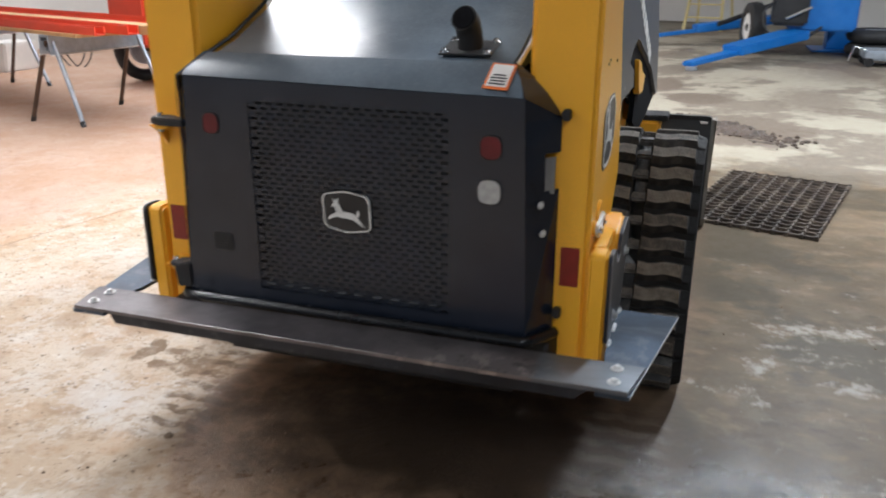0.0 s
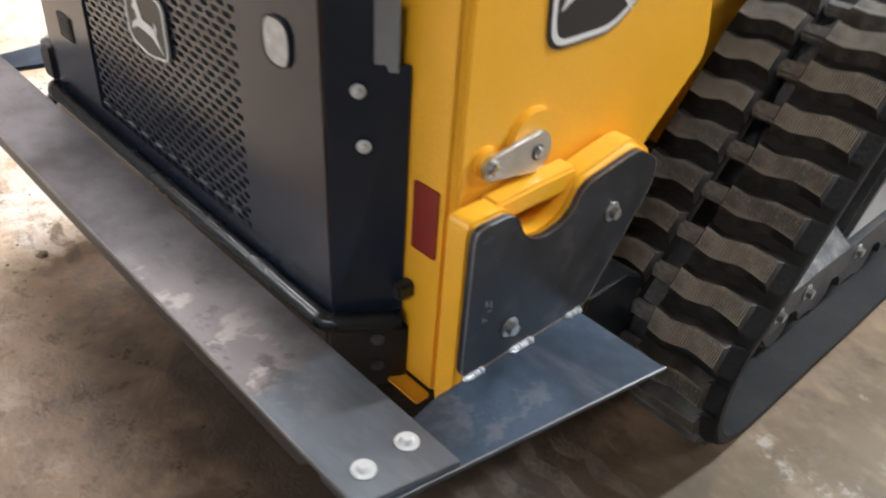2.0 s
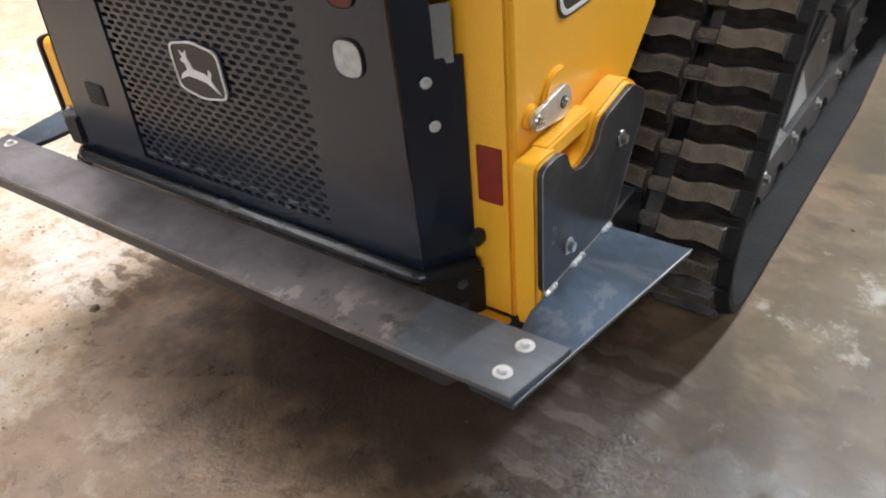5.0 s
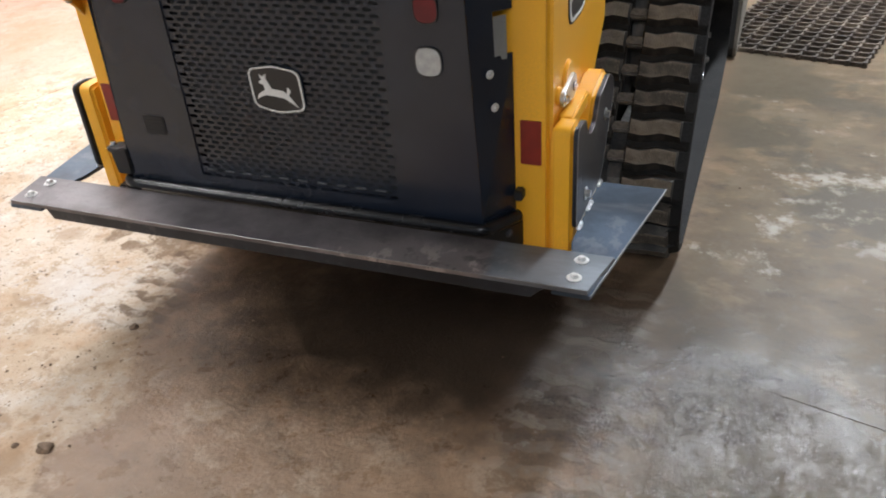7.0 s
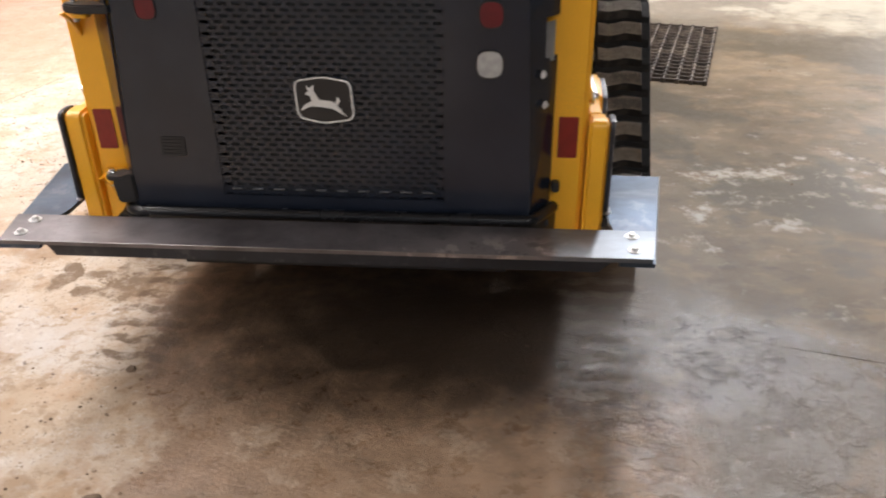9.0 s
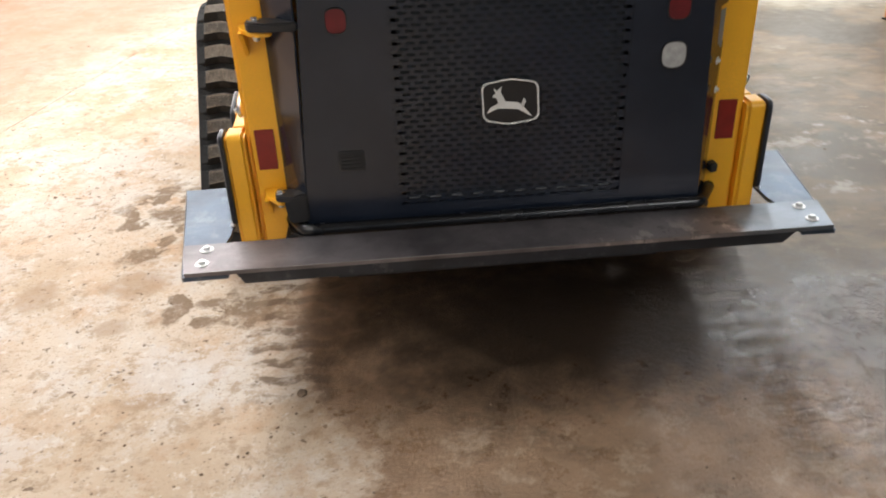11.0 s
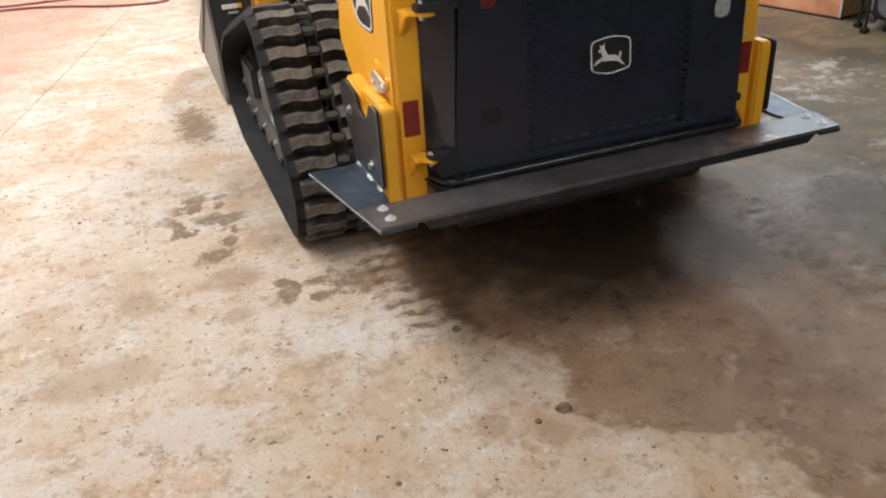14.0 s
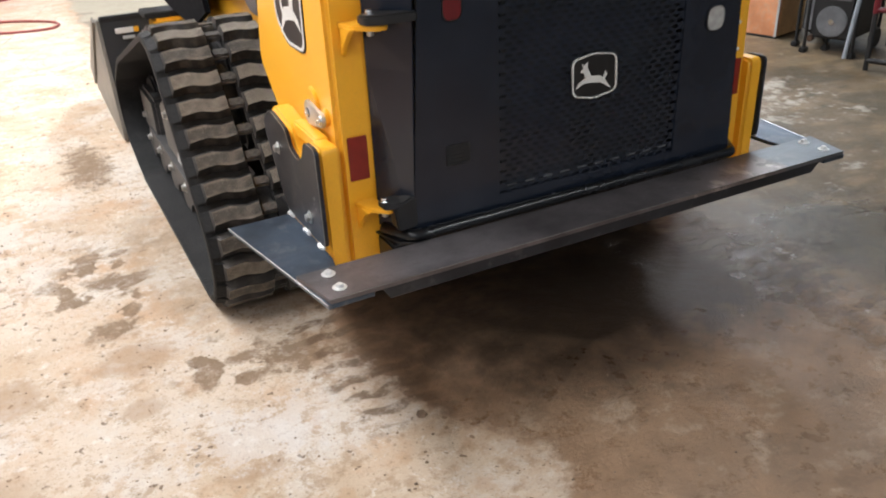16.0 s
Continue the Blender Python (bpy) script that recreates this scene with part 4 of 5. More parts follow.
# Left door hinges: yellow ears on the upright, black straps on the door.
for z, reach in ((0.992, 0.0), (0.545, 0.022)):
    bm = prism(rounded([(-0.655, 0.175), (-0.60, 0.175), (-0.565 - reach, 0.105), (-0.562 - reach, 0.078), (-0.60, 0.072), (-0.640, 0.115)], 0.012), "z", z - 0.006, z + 0.006, 0.002)
    prism([(0.172, z - 0.075), (0.172, z), (0.095, z), (0.118, z - 0.014), (0.150, z - 0.045)], "x", -0.648, -0.636, 0.002, bm)
    ear = part("hinge_ear", bm, paint_yellow, loader, "yellow hinge ear")
    if reach:  # the lower strap drops behind the pin into a clevis
        bm = prism(rounded([(-0.615, 0.112), (-0.612, 0.074), (-0.575, 0.062), (-0.53, 0.066), (-0.53, 0.098), (-0.575, 0.125)], 0.01), "z", z + 0.007, z + 0.022, 0.003)
        prism(rounded([(-0.582, z - 0.055), (-0.59, z + 0.012), (-0.545, z + 0.030), (-0.528, z + 0.028), (-0.528, z - 0.052)], 0.012), "y", 0.062, 0.104, 0.004, bm)
    else:
        bm = prism(rounded([(-0.628, 0.112), (-0.622, 0.074), (-0.58, 0.060), (-0.498, 0.058), (-0.498, 0.076), (-0.575, 0.128)], 0.01), "z", z + 0.008, z + 0.030, 0.004)
    part("hinge_strap", bm, black_part, ear, "black hinge strap")
    part("hinge_pin", rod((-0.602, 0.096, z - 0.018), (-0.602, 0.096, z + 0.012), 0.0085, 12, bevel=0.002), zinc, ear)
    part("bolt", small_bolt, None, ear, at=Matrix.Translation((-0.602, 0.096, z + (0.022 if reach else 0.030))))
bm = prism([(0.50, 0.060), (0.537, 0.060), (0.556, 0.078), (0.606, 0.152), (0.612, 0.168), (0.50, 0.168)], "z", 0.33, 0.456, 0.005)
dark_bolt = bolt_mesh("bolt", 0.0075, 0.007, paint_grey)
corner = part("corner_bracket", bm, satin_black, loader, "black lower corner bracket")
for z in (0.433, 0.378):
    part("bolt", dark_bolt, None, corner, at=facing((0.586, 0.1225, z), (0.83, -0.56, 0)))
bm = box(-0.60, -0.525, 0.062, 0.165, 0.385, 0.452, 0.006)
prism([(-0.605, 0.165), (-0.585, 0.075), (-0.54, 0.04), (-0.50, 0.04), (-0.50, 0.07), (-0.53, 0.165)], "z", 0.4525, 0.4585, 0.001, bm)
corner = part("corner_bracket", bm, satin_black, loader, "black lower corner bracket")
part("bolt", dark_bolt, None, corner, at=facing((-0.565, 0.0618, 0.43), (0, -1, 0)))

# The steel cross plate of the bumper.
cross = part("cross_plate", prism([(-0.866, 0.036), (0.866, 0.036), (0.836, -0.113), (-0.836, -0.113)], "z", 0.4505, 0.463, 0.0012), bar_steel, loader, "brown-grey flat steel cross plate")
part("plate_lip", prism([(-0.708, 0.4503), (-0.690, 0.420), (0.706, 0.420), (0.738, 0.4503)], "y", -0.110, -0.098), side_steel, cross, "narrow lip under the plate")
part("worn_edge", rod((-0.836, -0.1132, 0.4622), (0.836, -0.1132, 0.4622), 0.0012, 6), edge_steel, cross)
big_bolt = button_mesh("button_bolt", 0.0172, 0.011, bolt_white)
for s in (-1, 1):
    for y in (0.002, -0.071):
        part("button_bolt", big_bolt, None, cross, "white button-head bolt", at=Matrix.Translation((s * 0.797, y, 0.463)))


# ---- tracks ----
WHEELS = [((0.85, 0.225), 0.225), ((2.06, 0.10), 0.10), ((2.285, 0.285), 0.22), ((2.05, 0.36), 0.26), ((1.2, 0.612), 0.25)]  # rear idler, front roller, front idler, carrier wheel, sprocket: centre (y, z), radius at the lug tops
LUG_H, PITCH = 0.028, 0.0902


def track_loop():
    """The outline of the lug tops: points (y, z) with outward normals, evenly along the loop."""
    out = []
    count = len(WHEELS)
    spans = []
    for i in range(count):
        (c1, r1), (c2, r2) = WHEELS[i], WHEELS[(i + 1) % count]
        d = Vector(c2) - Vector(c1)
        n0 = Vector((d.y, -d.x)).normalized()
        turn = math.asin((r1 - r2) / d.length)
        nrm = Matrix.Rotation(turn, 2) @ n0
        spans.append((Vector(c1) + nrm * r1, Vector(c2) + nrm * r2, nrm))
    for i in range(count):
        a, b, nrm = spans[i]
        for k in range(200):
            out.append((a.lerp(b, k / 200), nrm))
        c, r = WHEELS[(i + 1) % count]
        n2 = spans[(i + 1) % count][2]
        a0, a1 = math.atan2(nrm.y, nrm.x), math.atan2(n2.y, n2.x)
        while a1 < a0:
            a1 += 2 * math.pi
        for k in range(120):
            t = a0 + (a1 - a0) * k / 120
            n = Vector((math.cos(t), math.sin(t)))
            out.append((Vector(c) + n * r, n))
    lengths = [0.0]
    for p, q in zip(out, out[1:] + out[:1]):
        lengths.append(lengths[-1] + (q[0] - p[0]).length)
    return out, lengths


LOOP, RUN = track_loop()
COUNT = round(RUN[-1] / PITCH)


def along(u):
    u %= RUN[-1]
    i = max(0, int(np.searchsorted(RUN, u)) - 1)
    f = (u - RUN[i]) / max(1e-9, RUN[i + 1] - RUN[i])
    (p, n), (q, m) = LOOP[i], LOOP[(i + 1) % len(LOOP)]
    return p.lerp(q, f), n.lerp(m, f).normalized()


def seat(u, s, depth=0.0):
    """The frame of a piece on the loop: x outward from the machine, y along the track, z away from it."""
    p, n = along(u)
    p = p - n * depth
    t = Vector((-n.y, n.x))
    return Matrix(((s, 0, 0, 0), (0, t.x, n.x, p.x), (0, t.y, n.y, p.y), (0, 0, 0, 1)))


def wavy(xs, half, amp):
    """A lug's outline: two wavy long sides."""
    bite = (0.0, 1.0, 0.25, -0.9, -0.5, 0.3)
    lead = [(x, half + amp * w) for x, w in zip(xs, bite)]
    trail = [(x, -half + amp * w) for x, w in zip(xs, bite)]
    return lead + trail[::-1]


def lug_mesh(x0, x1, fins):
    """A lug with a dusty, ribbed top and dark flanks; the outer ones end in short cord fins."""
    xs = [x0 + (x1 - x0) * f for f in (0, 0.25, 0.42, 0.6, 0.8, 1)]
    foot, top = wavy(xs, 0.036, 0.0065), wavy(xs, 0.0235, 0.0065)
    mid = (x0 + x1) / 2
    one = bmesh.new()
    low = [one.verts.new((mid + (p - mid) * 1.06, q, -LUG_H)) for p, q in foot]
    up = [one.verts.new((mid + (p - mid) * 1.005, q, -0.0035)) for p, q in top]
    cap = [one.verts.new((mid + (p - mid) * 0.975, q * 0.93, 0.0)) for p, q in top]
    for a, b in ((low, up), (up, cap)):
        for i in range(len(a)):
            j = (i + 1) % len(a)
            one.faces.new((a[i], a[j], b[j], b[i]))
    for i in range(5):
        one.faces.new((cap[i], cap[i + 1], cap[10 - i], cap[11 - i]))
    tops = len(one.faces)
    if fins:  # a corrugated skirt that runs down to the belt's edge
        rows = []
        for k in range(13):
            y, high = -0.029 + 0.0048 * k, k % 2
            rows.append([one.verts.new((x1 - 0.006, y, -0.0132 if high else -0.0150)), one.verts.new((EDGE - 0.003, y * 1.12, -LUG_H + (0.0018 if high else 0.0)))])
        for a, b in zip(rows, rows[1:]):
            one.faces.new((a[0], a[1], b[1], b[0]))
        one.faces.new((low[6], rows[0][1], rows[0][0]))
        one.faces.new((low[5], rows[-1][0], rows[-1][1]))
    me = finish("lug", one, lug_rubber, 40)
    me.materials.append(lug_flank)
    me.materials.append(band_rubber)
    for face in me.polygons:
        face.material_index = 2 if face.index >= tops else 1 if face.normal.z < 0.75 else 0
    return me


IN0, IN1, OUT0, OUT1, EDGE = 0.588, 0.712, 0.770, 0.921, 0.955
PHASE = {1: 0.94, -1: 0.32}
lug_out, lug_in = lug_mesh(OUT0, OUT1, True), lug_mesh(IN0, IN1, False)
link_mesh = finish("link", box(0.712, 0.772, -0.017, 0.017, -0.040, -0.014, 0.007), link_rubber)


def band(s):
    """The endless belt: two strips joined by links, so that the drive windows stay open."""
    one = bmesh.new()
    steps = COUNT * 4
    for x0, x1 in ((0.575, 0.718), (0.764, EDGE)):
        rows = []
        for k in range(steps):
            m = seat(RUN[-1] * k / steps, s)
            rows.append([one.verts.new(m @ Vector(v)) for v in ((x0, 0, -LUG_H + 0.001), (x1 - 0.004, 0, -LUG_H + 0.001), (x1, 0, -LUG_H - 0.004), (x1, 0, -LUG_H - 0.022), (x0, 0, -LUG_H - 0.022))])
        for a, b in zip(rows, rows[1:] + rows[:1]):
            for i in range(5):
                j = (i + 1) % 5
                one.faces.new((a[i], a[j], b[j], b[i]))
    return one


def wheel(s, c, r, x0, x1, name, label, parent):
    bm = rod((s * x0, c[0], c[1]), (s * x1, c[0], c[1]), r, 40, bevel=0.012)
    w = part(name, bm, frame_steel, parent, label)
    part("hub", rod((s * x1, c[0], c[1]), (s * (x1 + 0.03), c[0], c[1]), r * 0.42, 24, bevel=0.008), black_part, w)
    return w


frame_bolt = bolt_mesh("bolt", 0.0135, 0.016, zinc)
for s in (1, -1):
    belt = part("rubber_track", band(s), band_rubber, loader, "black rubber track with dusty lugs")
    for k in range(COUNT):
        m = seat(RUN[-1] * (k + PHASE[s]) / COUNT, s)
        part("lug", lug_out, None, belt, at=m)
        part("lug", lug_in, None, belt, at=m)
        part("link", link_mesh, None, belt, at=m)
    body = [(0.93, 0.115), (2.18, 0.10), (2.34, 0.22), (2.30, 0.36), (2.10, 0.46), (1.62, 0.49), (1.30, 0.45), (1.0, 0.26)]
    rail = part("track_frame", prism(body, "x", s * 0.62, s * 0.80, 0.012), frame_steel, loader, "dark steel track frame with bolts")
    skirt = [(0.98, 0.16), (1.02, 0.235), (2.2, 0.235), (2.28, 0.15), (2.2, 0.105)]
    for c in (2.08, 1.83, 1.58, 1.33, 1.11):  # scallops over the rollers
        skirt += [(c + 0.075 * math.cos(a), 0.105 + 0.055 * math.sin(a)) for a in np.linspace(0, math.pi, 7)]
    part("guard_plate", prism(skirt, "x", s * 0.79, s * 0.872), frame_steel, rail, "worn grey roller guard")
    part("upper_housing", prism([(1.36, 0.24), (1.84, 0.24), (1.86, 0.43), (1.72, 0.49), (1.48, 0.40)], "x", s * 0.72, s * 0.855, 0.012), frame_steel, rail)
    part("front_housing", box(min(s * 0.7, s * 0.862), max(s * 0.7, s * 0.862), 2.04, 2.37, 0.2, 0.395, 0.015), frame_steel, rail)
    part("drive_housing", prism([(1.02, 0.44), (1.6, 0.47), (1.42, 0.78), (1.08, 0.8)], "x", s * 0.6, s * 0.72, 0.02), frame_steel, rail)
    part("decal", prism([(1.38, 0.25), (1.62, 0.25), (1.5, 0.385)], "x", s * 0.854, s * 0.8575), label_grey, rail)
    part("sloped_cover", prism([(s * 0.872, 0.236), (s * 0.872, 0.244), (s * 0.70, 0.372), (s * 0.70, 0.30)], "y", 0.985, 1.37, 0.003), muddy_steel, rail, "mud-specked sloping frame cover")
    for y in (1.04, 1.176, 1.448, 1.71, 1.96, 2.18):
        part("bolt", frame_bolt, None, rail, at=facing((s * 0.872, y, 0.195), (s, 0, 0)))
    for y, z in ((2.30, 0.27), (1.7, 0.42)):
        part("bolt", frame_bolt, None, rail, at=facing((s * (0.862 if y > 2 else 0.855), y, z), (s, 0, 0)))
    wheel(s, *(WHEELS[0][0], 0.175), 0.64, 0.82, "rear_idler", "steel rear idler", rail)
    wheel(s, *(WHEELS[2][0], 0.165), 0.64, 0.82, "front_idler", "steel front idler", rail)
    wheel(s, *(WHEELS[4][0], 0.19), 0.72, 0.79, "sprocket", "steel drive sprocket", rail)
    for y in (1.11, 1.33, 1.58, 1.83, 2.08):
        part("roller", rod((s * 0.65, y, 0.112), (s * 0.86, y, 0.112), 0.06, 24, bevel=0.008), frame_steel, rail)

# ---- lift arms, coupler and bucket ----
for s in (1, -1):
    outline = [(0.86, 0.90), (0.90, 1.62), (2.15, 1.62), (2.74, 1.05), (2.92, 0.78), (2.93, 0.745), (2.84, 0.745), (2.45, 0.915), (2.05, 1.03), (1.62, 1.14), (1.50, 1.157), (1.36, 1.13), (1.22, 1.07), (1.12, 0.985), (0.95, 0.90)]
    arm = part("lift_arm", prism(outline, "x", s * 0.585, s * 0.645, 0.008), paint_grey, loader, "dark grey lift arm with pale lettering bars")
    # Black sheet added to stand for the shade in the arm's opening.
    part("inner_plate", prism([(1.30, 1.16), (1.62, 1.16), (2.05, 1.06), (2.86, 0.80), (2.88, 0.735), (2.46, 0.70), (2.02, 0.685), (1.72, 0.79), (1.78, 0.92), (1.60, 0.96)], "x", s * 0.605, s * 0.628), inside_shade, arm, smooth=0)
    part("inner_web", prism([(1.06, 0.96), (1.14, 1.10), (1.24, 1.115), (1.40, 1.085), (1.60, 1.03), (1.62, 0.955)], "x", s * 0.60, s * 0.6315, 0.003), paint_grey, arm, "grey inner web of the arm")
    part("arm_lug", prism(rounded([(1.62, 1.075), (1.75, 1.05), (1.83, 1.0), (2.00, 0.965), (1.92, 0.895), (1.76, 0.905), (1.68, 0.98)], 0.02), "x", s * 0.62, s * 0.646, 0.004), paint_yellow, arm, "yellow pin lug")
    for k in range(9):  # distressed lettering along the arm, kept as bars
        y, z = 1.43 + k * 0.088, 1.325 - k * 0.039
        w = (0.062, 0.075, 0.05)[k % 3]
        part("print_bar", prism([(y, z), (y + w, z - 0.020), (y + w + 0.05, z + 0.030), (y + 0.05, z + 0.052)], "x", s * 0.6445, s * 0.647), label_white, arm, smooth=0)
    sticker = part("arm_label", prism([(1.17, 1.0), (1.27, 0.99), (1.27, 1.062), (1.17, 1.072)], "x", s * 0.6305, s * 0.633), label_white, arm, "white label with an orange head", smooth=0)
    part("label_head", prism([(1.17, 1.045), (1.27, 1.035), (1.27, 1.062), (1.17, 1.072)], "x", s * 0.632, s * 0.634), label_orange, sticker, smooth=0)
    part("hydraulic_hose", tube(arc([(s * 0.56, 1.0, 1.02), (s * 0.58, 1.4, 0.99), (s * 0.57, 1.8, 0.93), (s * 0.56, 2.2, 0.80), (s * 0.52, 2.6, 0.6)], 8), 0.014), black_part, arm)
    block = part("coupler_block", box(min(s * 0.53, s * 0.695), max(s * 0.53, s * 0.695), 2.64, 2.82, 0.50, 0.632, 0.012), paint_yellow, loader, "yellow coupler block")
    part("coupler_cap", box(min(s * 0.525, s * 0.735), max(s * 0.525, s * 0.735), 2.65, 2.83, 0.632, 0.662, 0.005), black_part, block)
    part("tilt_cylinder", rod((s * 0.52, 2.1, 0.55), (s * 0.52, 2.75, 0.5), 0.035, 16, bevel=0.005), black_part, loader)

LEFT, RIGHT = -0.925, 0.965
bm = prism([(2.895, 0.615), (2.755, 0.06), (2.775, 0.012), (2.88, 0.0), (3.78, 0.06), (3.78, 0.08), (2.88, 0.022), (2.80, 0.035), (2.788, 0.07), (2.925, 0.615)], "x", LEFT, RIGHT, 0.003)
bucket = part("bucket", bm, black_part, loader, "black steel loader bucket resting on its heel")
for x0, x1, s in ((LEFT - 0.018, LEFT, -1), (RIGHT, RIGHT + 0.018, 1)):
    part("bucket_side", prism([(2.895, 0.615), (2.965, 0.615), (3.80, 0.20), (3.80, 0.06), (2.88, 0.0), (2.775, 0.012), (2.755, 0.06)], "x", x0, x1, 0.003), bucket_grey, bucket, "pale grey bucket side")
    a, b = (x0 - 0.012, x0) if s < 0 else (x1, x1 + 0.012)
    part("side_cutter", prism([(2.94, 0.60), (2.975, 0.625), (3.84, 0.20), (3.80, 0.09)], "x", a, b, 0.003), bucket_grey, bucket)
part("bucket_rim", box(LEFT, RIGHT, 2.89, 2.94, 0.60, 0.63, 0.006), black_part, bucket)
part("bucket_label", box(0.905, 0.945, 2.876, 2.889, 0.592, 0.603, 0.001), label_white, bucket)
mark = part("bucket_label", box(-0.86, -0.77, 2.866, 2.879, 0.545, 0.57, 0.001), label_white, bucket, "white label with a yellow end")
part("label_end", box(-0.768, -0.745, 2.866, 2.879, 0.545, 0.57, 0.001), paint_yellow, mark)
part("label_bar", box(-0.83, -0.77, 2.860, 2.872, 0.515, 0.53, 0.001), label_grey, mark)


# ---- things on the floor ----
def floor_mat():
    """A rubber mat of open cells with raised knots."""
    one = bmesh.new()
    w, d, nx, ny = 0.78, 1.33, 10, 17
    for i in range(nx + 1):
        x = w * i / nx
        box(x - 0.0052, x + 0.0052, 0, d, 0.002, 0.020, 0.0, one)
    for j in range(ny + 1):
        y = d * j / ny
        box(0, w, y - 0.0052, y + 0.0052, 0.002, 0.0205, 0.0, one)
    for i in range(nx + 1):
        for j in range(ny + 1):
            rod((w * i / nx, d * j / ny, 0.0), (w * i / nx, d * j / ny, 0.026), 0.0165, 8, 0.0125, 0.0, one)
    return one


MAT_AT = Matrix.Translation((0.83, 2.945, 0)) @ Matrix.Rotation(radians(-14.3), 4, "Z")
solid("floor_mat", floor_mat(), mat_rubber, "brown-black rubber floor mat of open cells, dusty", "floor mat", at=MAT_AT)


def clod(radius, seed, flat=0.55):
    one = bmesh.new()
    bmesh.ops.create_icosphere(one, subdivisions=2, radius=radius)
    for v in one.verts:
        k = noise.noise(v.co * (1.3 / radius) + Vector((seed * 3.1, seed, 0)))
        v.co *= 1 + 0.45 * k
        v.co.z = max(v.co.z * flat, -radius * flat * 0.4)
    low = min(v.co.z for v in one.verts)
    bmesh.ops.translate(one, vec=(0, 0, -low), verts=one.verts)
    return one


for x, y, r in ((-0.484, -0.542, 0.022), (-0.571, -0.56, 0.010), (-0.604, -0.045, 0.015), (-1.0, -0.62, 0.008)):
    solid("mud_clod", clod(r, x * 7), mud, "small dark clod of mud on the concrete", "mud clod", "mud clods", at=Matrix.Translation((x, y, 0)))


def crumbs(spots, seed):
    """Loose crumbs of dirt, one mesh."""
    rng = np.random.default_rng(seed)
    verts, faces = [], []
    shape = [(1, 0, 0.1), (0.3, 0.9, 0), (-0.8, 0.5, 0.1), (-0.7, -0.7, 0), (0.4, -0.9, 0.1), (0.1, 0.1, 0.9)]
    for cx, cy, sx, sy, count, size in spots:
        for _ in range(count):
            x, y = cx + rng.normal() * sx, cy + rng.normal() * sy
            if -1.0 < x < 1.0 and 0.6 < y < 2.8:
                continue
            r, a, k = size * rng.uniform(0.35, 1.3), rng.uniform(0, 6.28), len(verts)
            for p, q, h in shape:
                verts.append((x + r * (p * math.cos(a) - q * math.sin(a)), y + r * (p * math.sin(a) + q * math.cos(a)), 0.0003 + h * r))
            faces += [(k, k + 1, k + 5), (k + 1, k + 2, k + 5), (k + 2, k + 3, k + 5), (k + 3, k + 4, k + 5), (k + 4, k, k + 5)]
    me = bpy.data.meshes.new("dirt_crumbs")
    me.from_pydata(verts, [], faces)
    me.materials.append(mud)
    return me


solid("dirt_crumbs", crumbs([(-1.2, -0.5, 0.6, 0.7, 240, 0.0036), (-1.5, 1.4, 0.5, 0.8, 170, 0.0042), (-0.7, -0.2, 0.2, 0.4, 60, 0.0048), (-1.6, 1.8, 0.2, 0.3, 40, 0.005), (0.3, -0.6, 0.4, 0.25, 40, 0.004), (-1.7, 3.5, 0.8, 1.2, 30, 0.008),
                             (1.6, 1.6, 0.6, 0.8, 20, 0.006)], 3), mud, "loose dark dirt crumbs scattered over the concrete", "dirt", kind="stuff")


def mud_heap():
    """A low lumpy mound with loose clods round it."""
    one = bmesh.new()
    rng = np.random.default_rng(5)
    nx, ny, grid = 84, 40, []
    for i in range(nx + 1):
        row = []
        for j in range(ny + 1):
            a, b = -1.15 + 2.3 * i / nx, -1.15 + 2.3 * j / ny
            x, y = 1.13 + 0.52 * a + 0.10 * b, 5.92 - 0.50 * a + 0.26 * b
            p = Vector((x, y, 0))
            rim = 1 - math.hypot(a, b) + 0.55 * noise.noise(p * 4.0) + 0.25 * noise.noise(p * 11.0)
            lump = 0.5 + 0.7 * noise.noise(p * 9.0) + 0.5 * noise.noise(p * 24.0)
            row.append(one.verts.new((x, y, -0.012 + 0.085 * max(0.0, min(1.0, 1.5 * rim)) * max(0.25, lump))))
        grid.append(row)
    for a, b in zip(grid, grid[1:]):
        for j in range(ny):
            one.faces.new((a[j], b[j], b[j + 1], a[j + 1]))
    for _ in range(240):
        t = rng.uniform(-1, 1)
        x, y = 1.15 + 0.55 * t + rng.normal() * 0.07, 5.9 - 0.52 * t + rng.normal() * 0.13
        blob = clod(rng.uniform(0.007, 0.026), rng.uniform(0, 50), 0.7)
        bmesh.ops.translate(blob, vec=(x, y, 0), verts=blob.verts)
        join(one, blob)
    return one


solid("mud_heap", mud_heap(), wet_mud, "crumbled heap of brown mud on the wet floor", "mud", kind="stuff")

# Red air hose looped on the floor.
loop = [(-4.5, 7.6, 0), (-3.4, 7.15, 0), (-2.25, 7.0, 0), (-1.5, 6.55, 0), (-1.05, 6.45, 0), (-0.98, 6.75, 0), (-1.35, 7.1, 0), (-1.9, 7.25, 0), (-2.7, 7.3, 0), (-3.6, 7.7, 0), (-3.2, 8.3, 0), (-2.0, 8.35, 0), (-1.3, 8.6, 0), (-0.6, 9.4, 0), (-1.2, 10.5, 0)]
solid("air_hose", tube(arc([(x, y, 0.012) for x, y, _ in loop], 8), 0.0115), hose_red, "thin red air hose looped on the concrete floor", "hose")


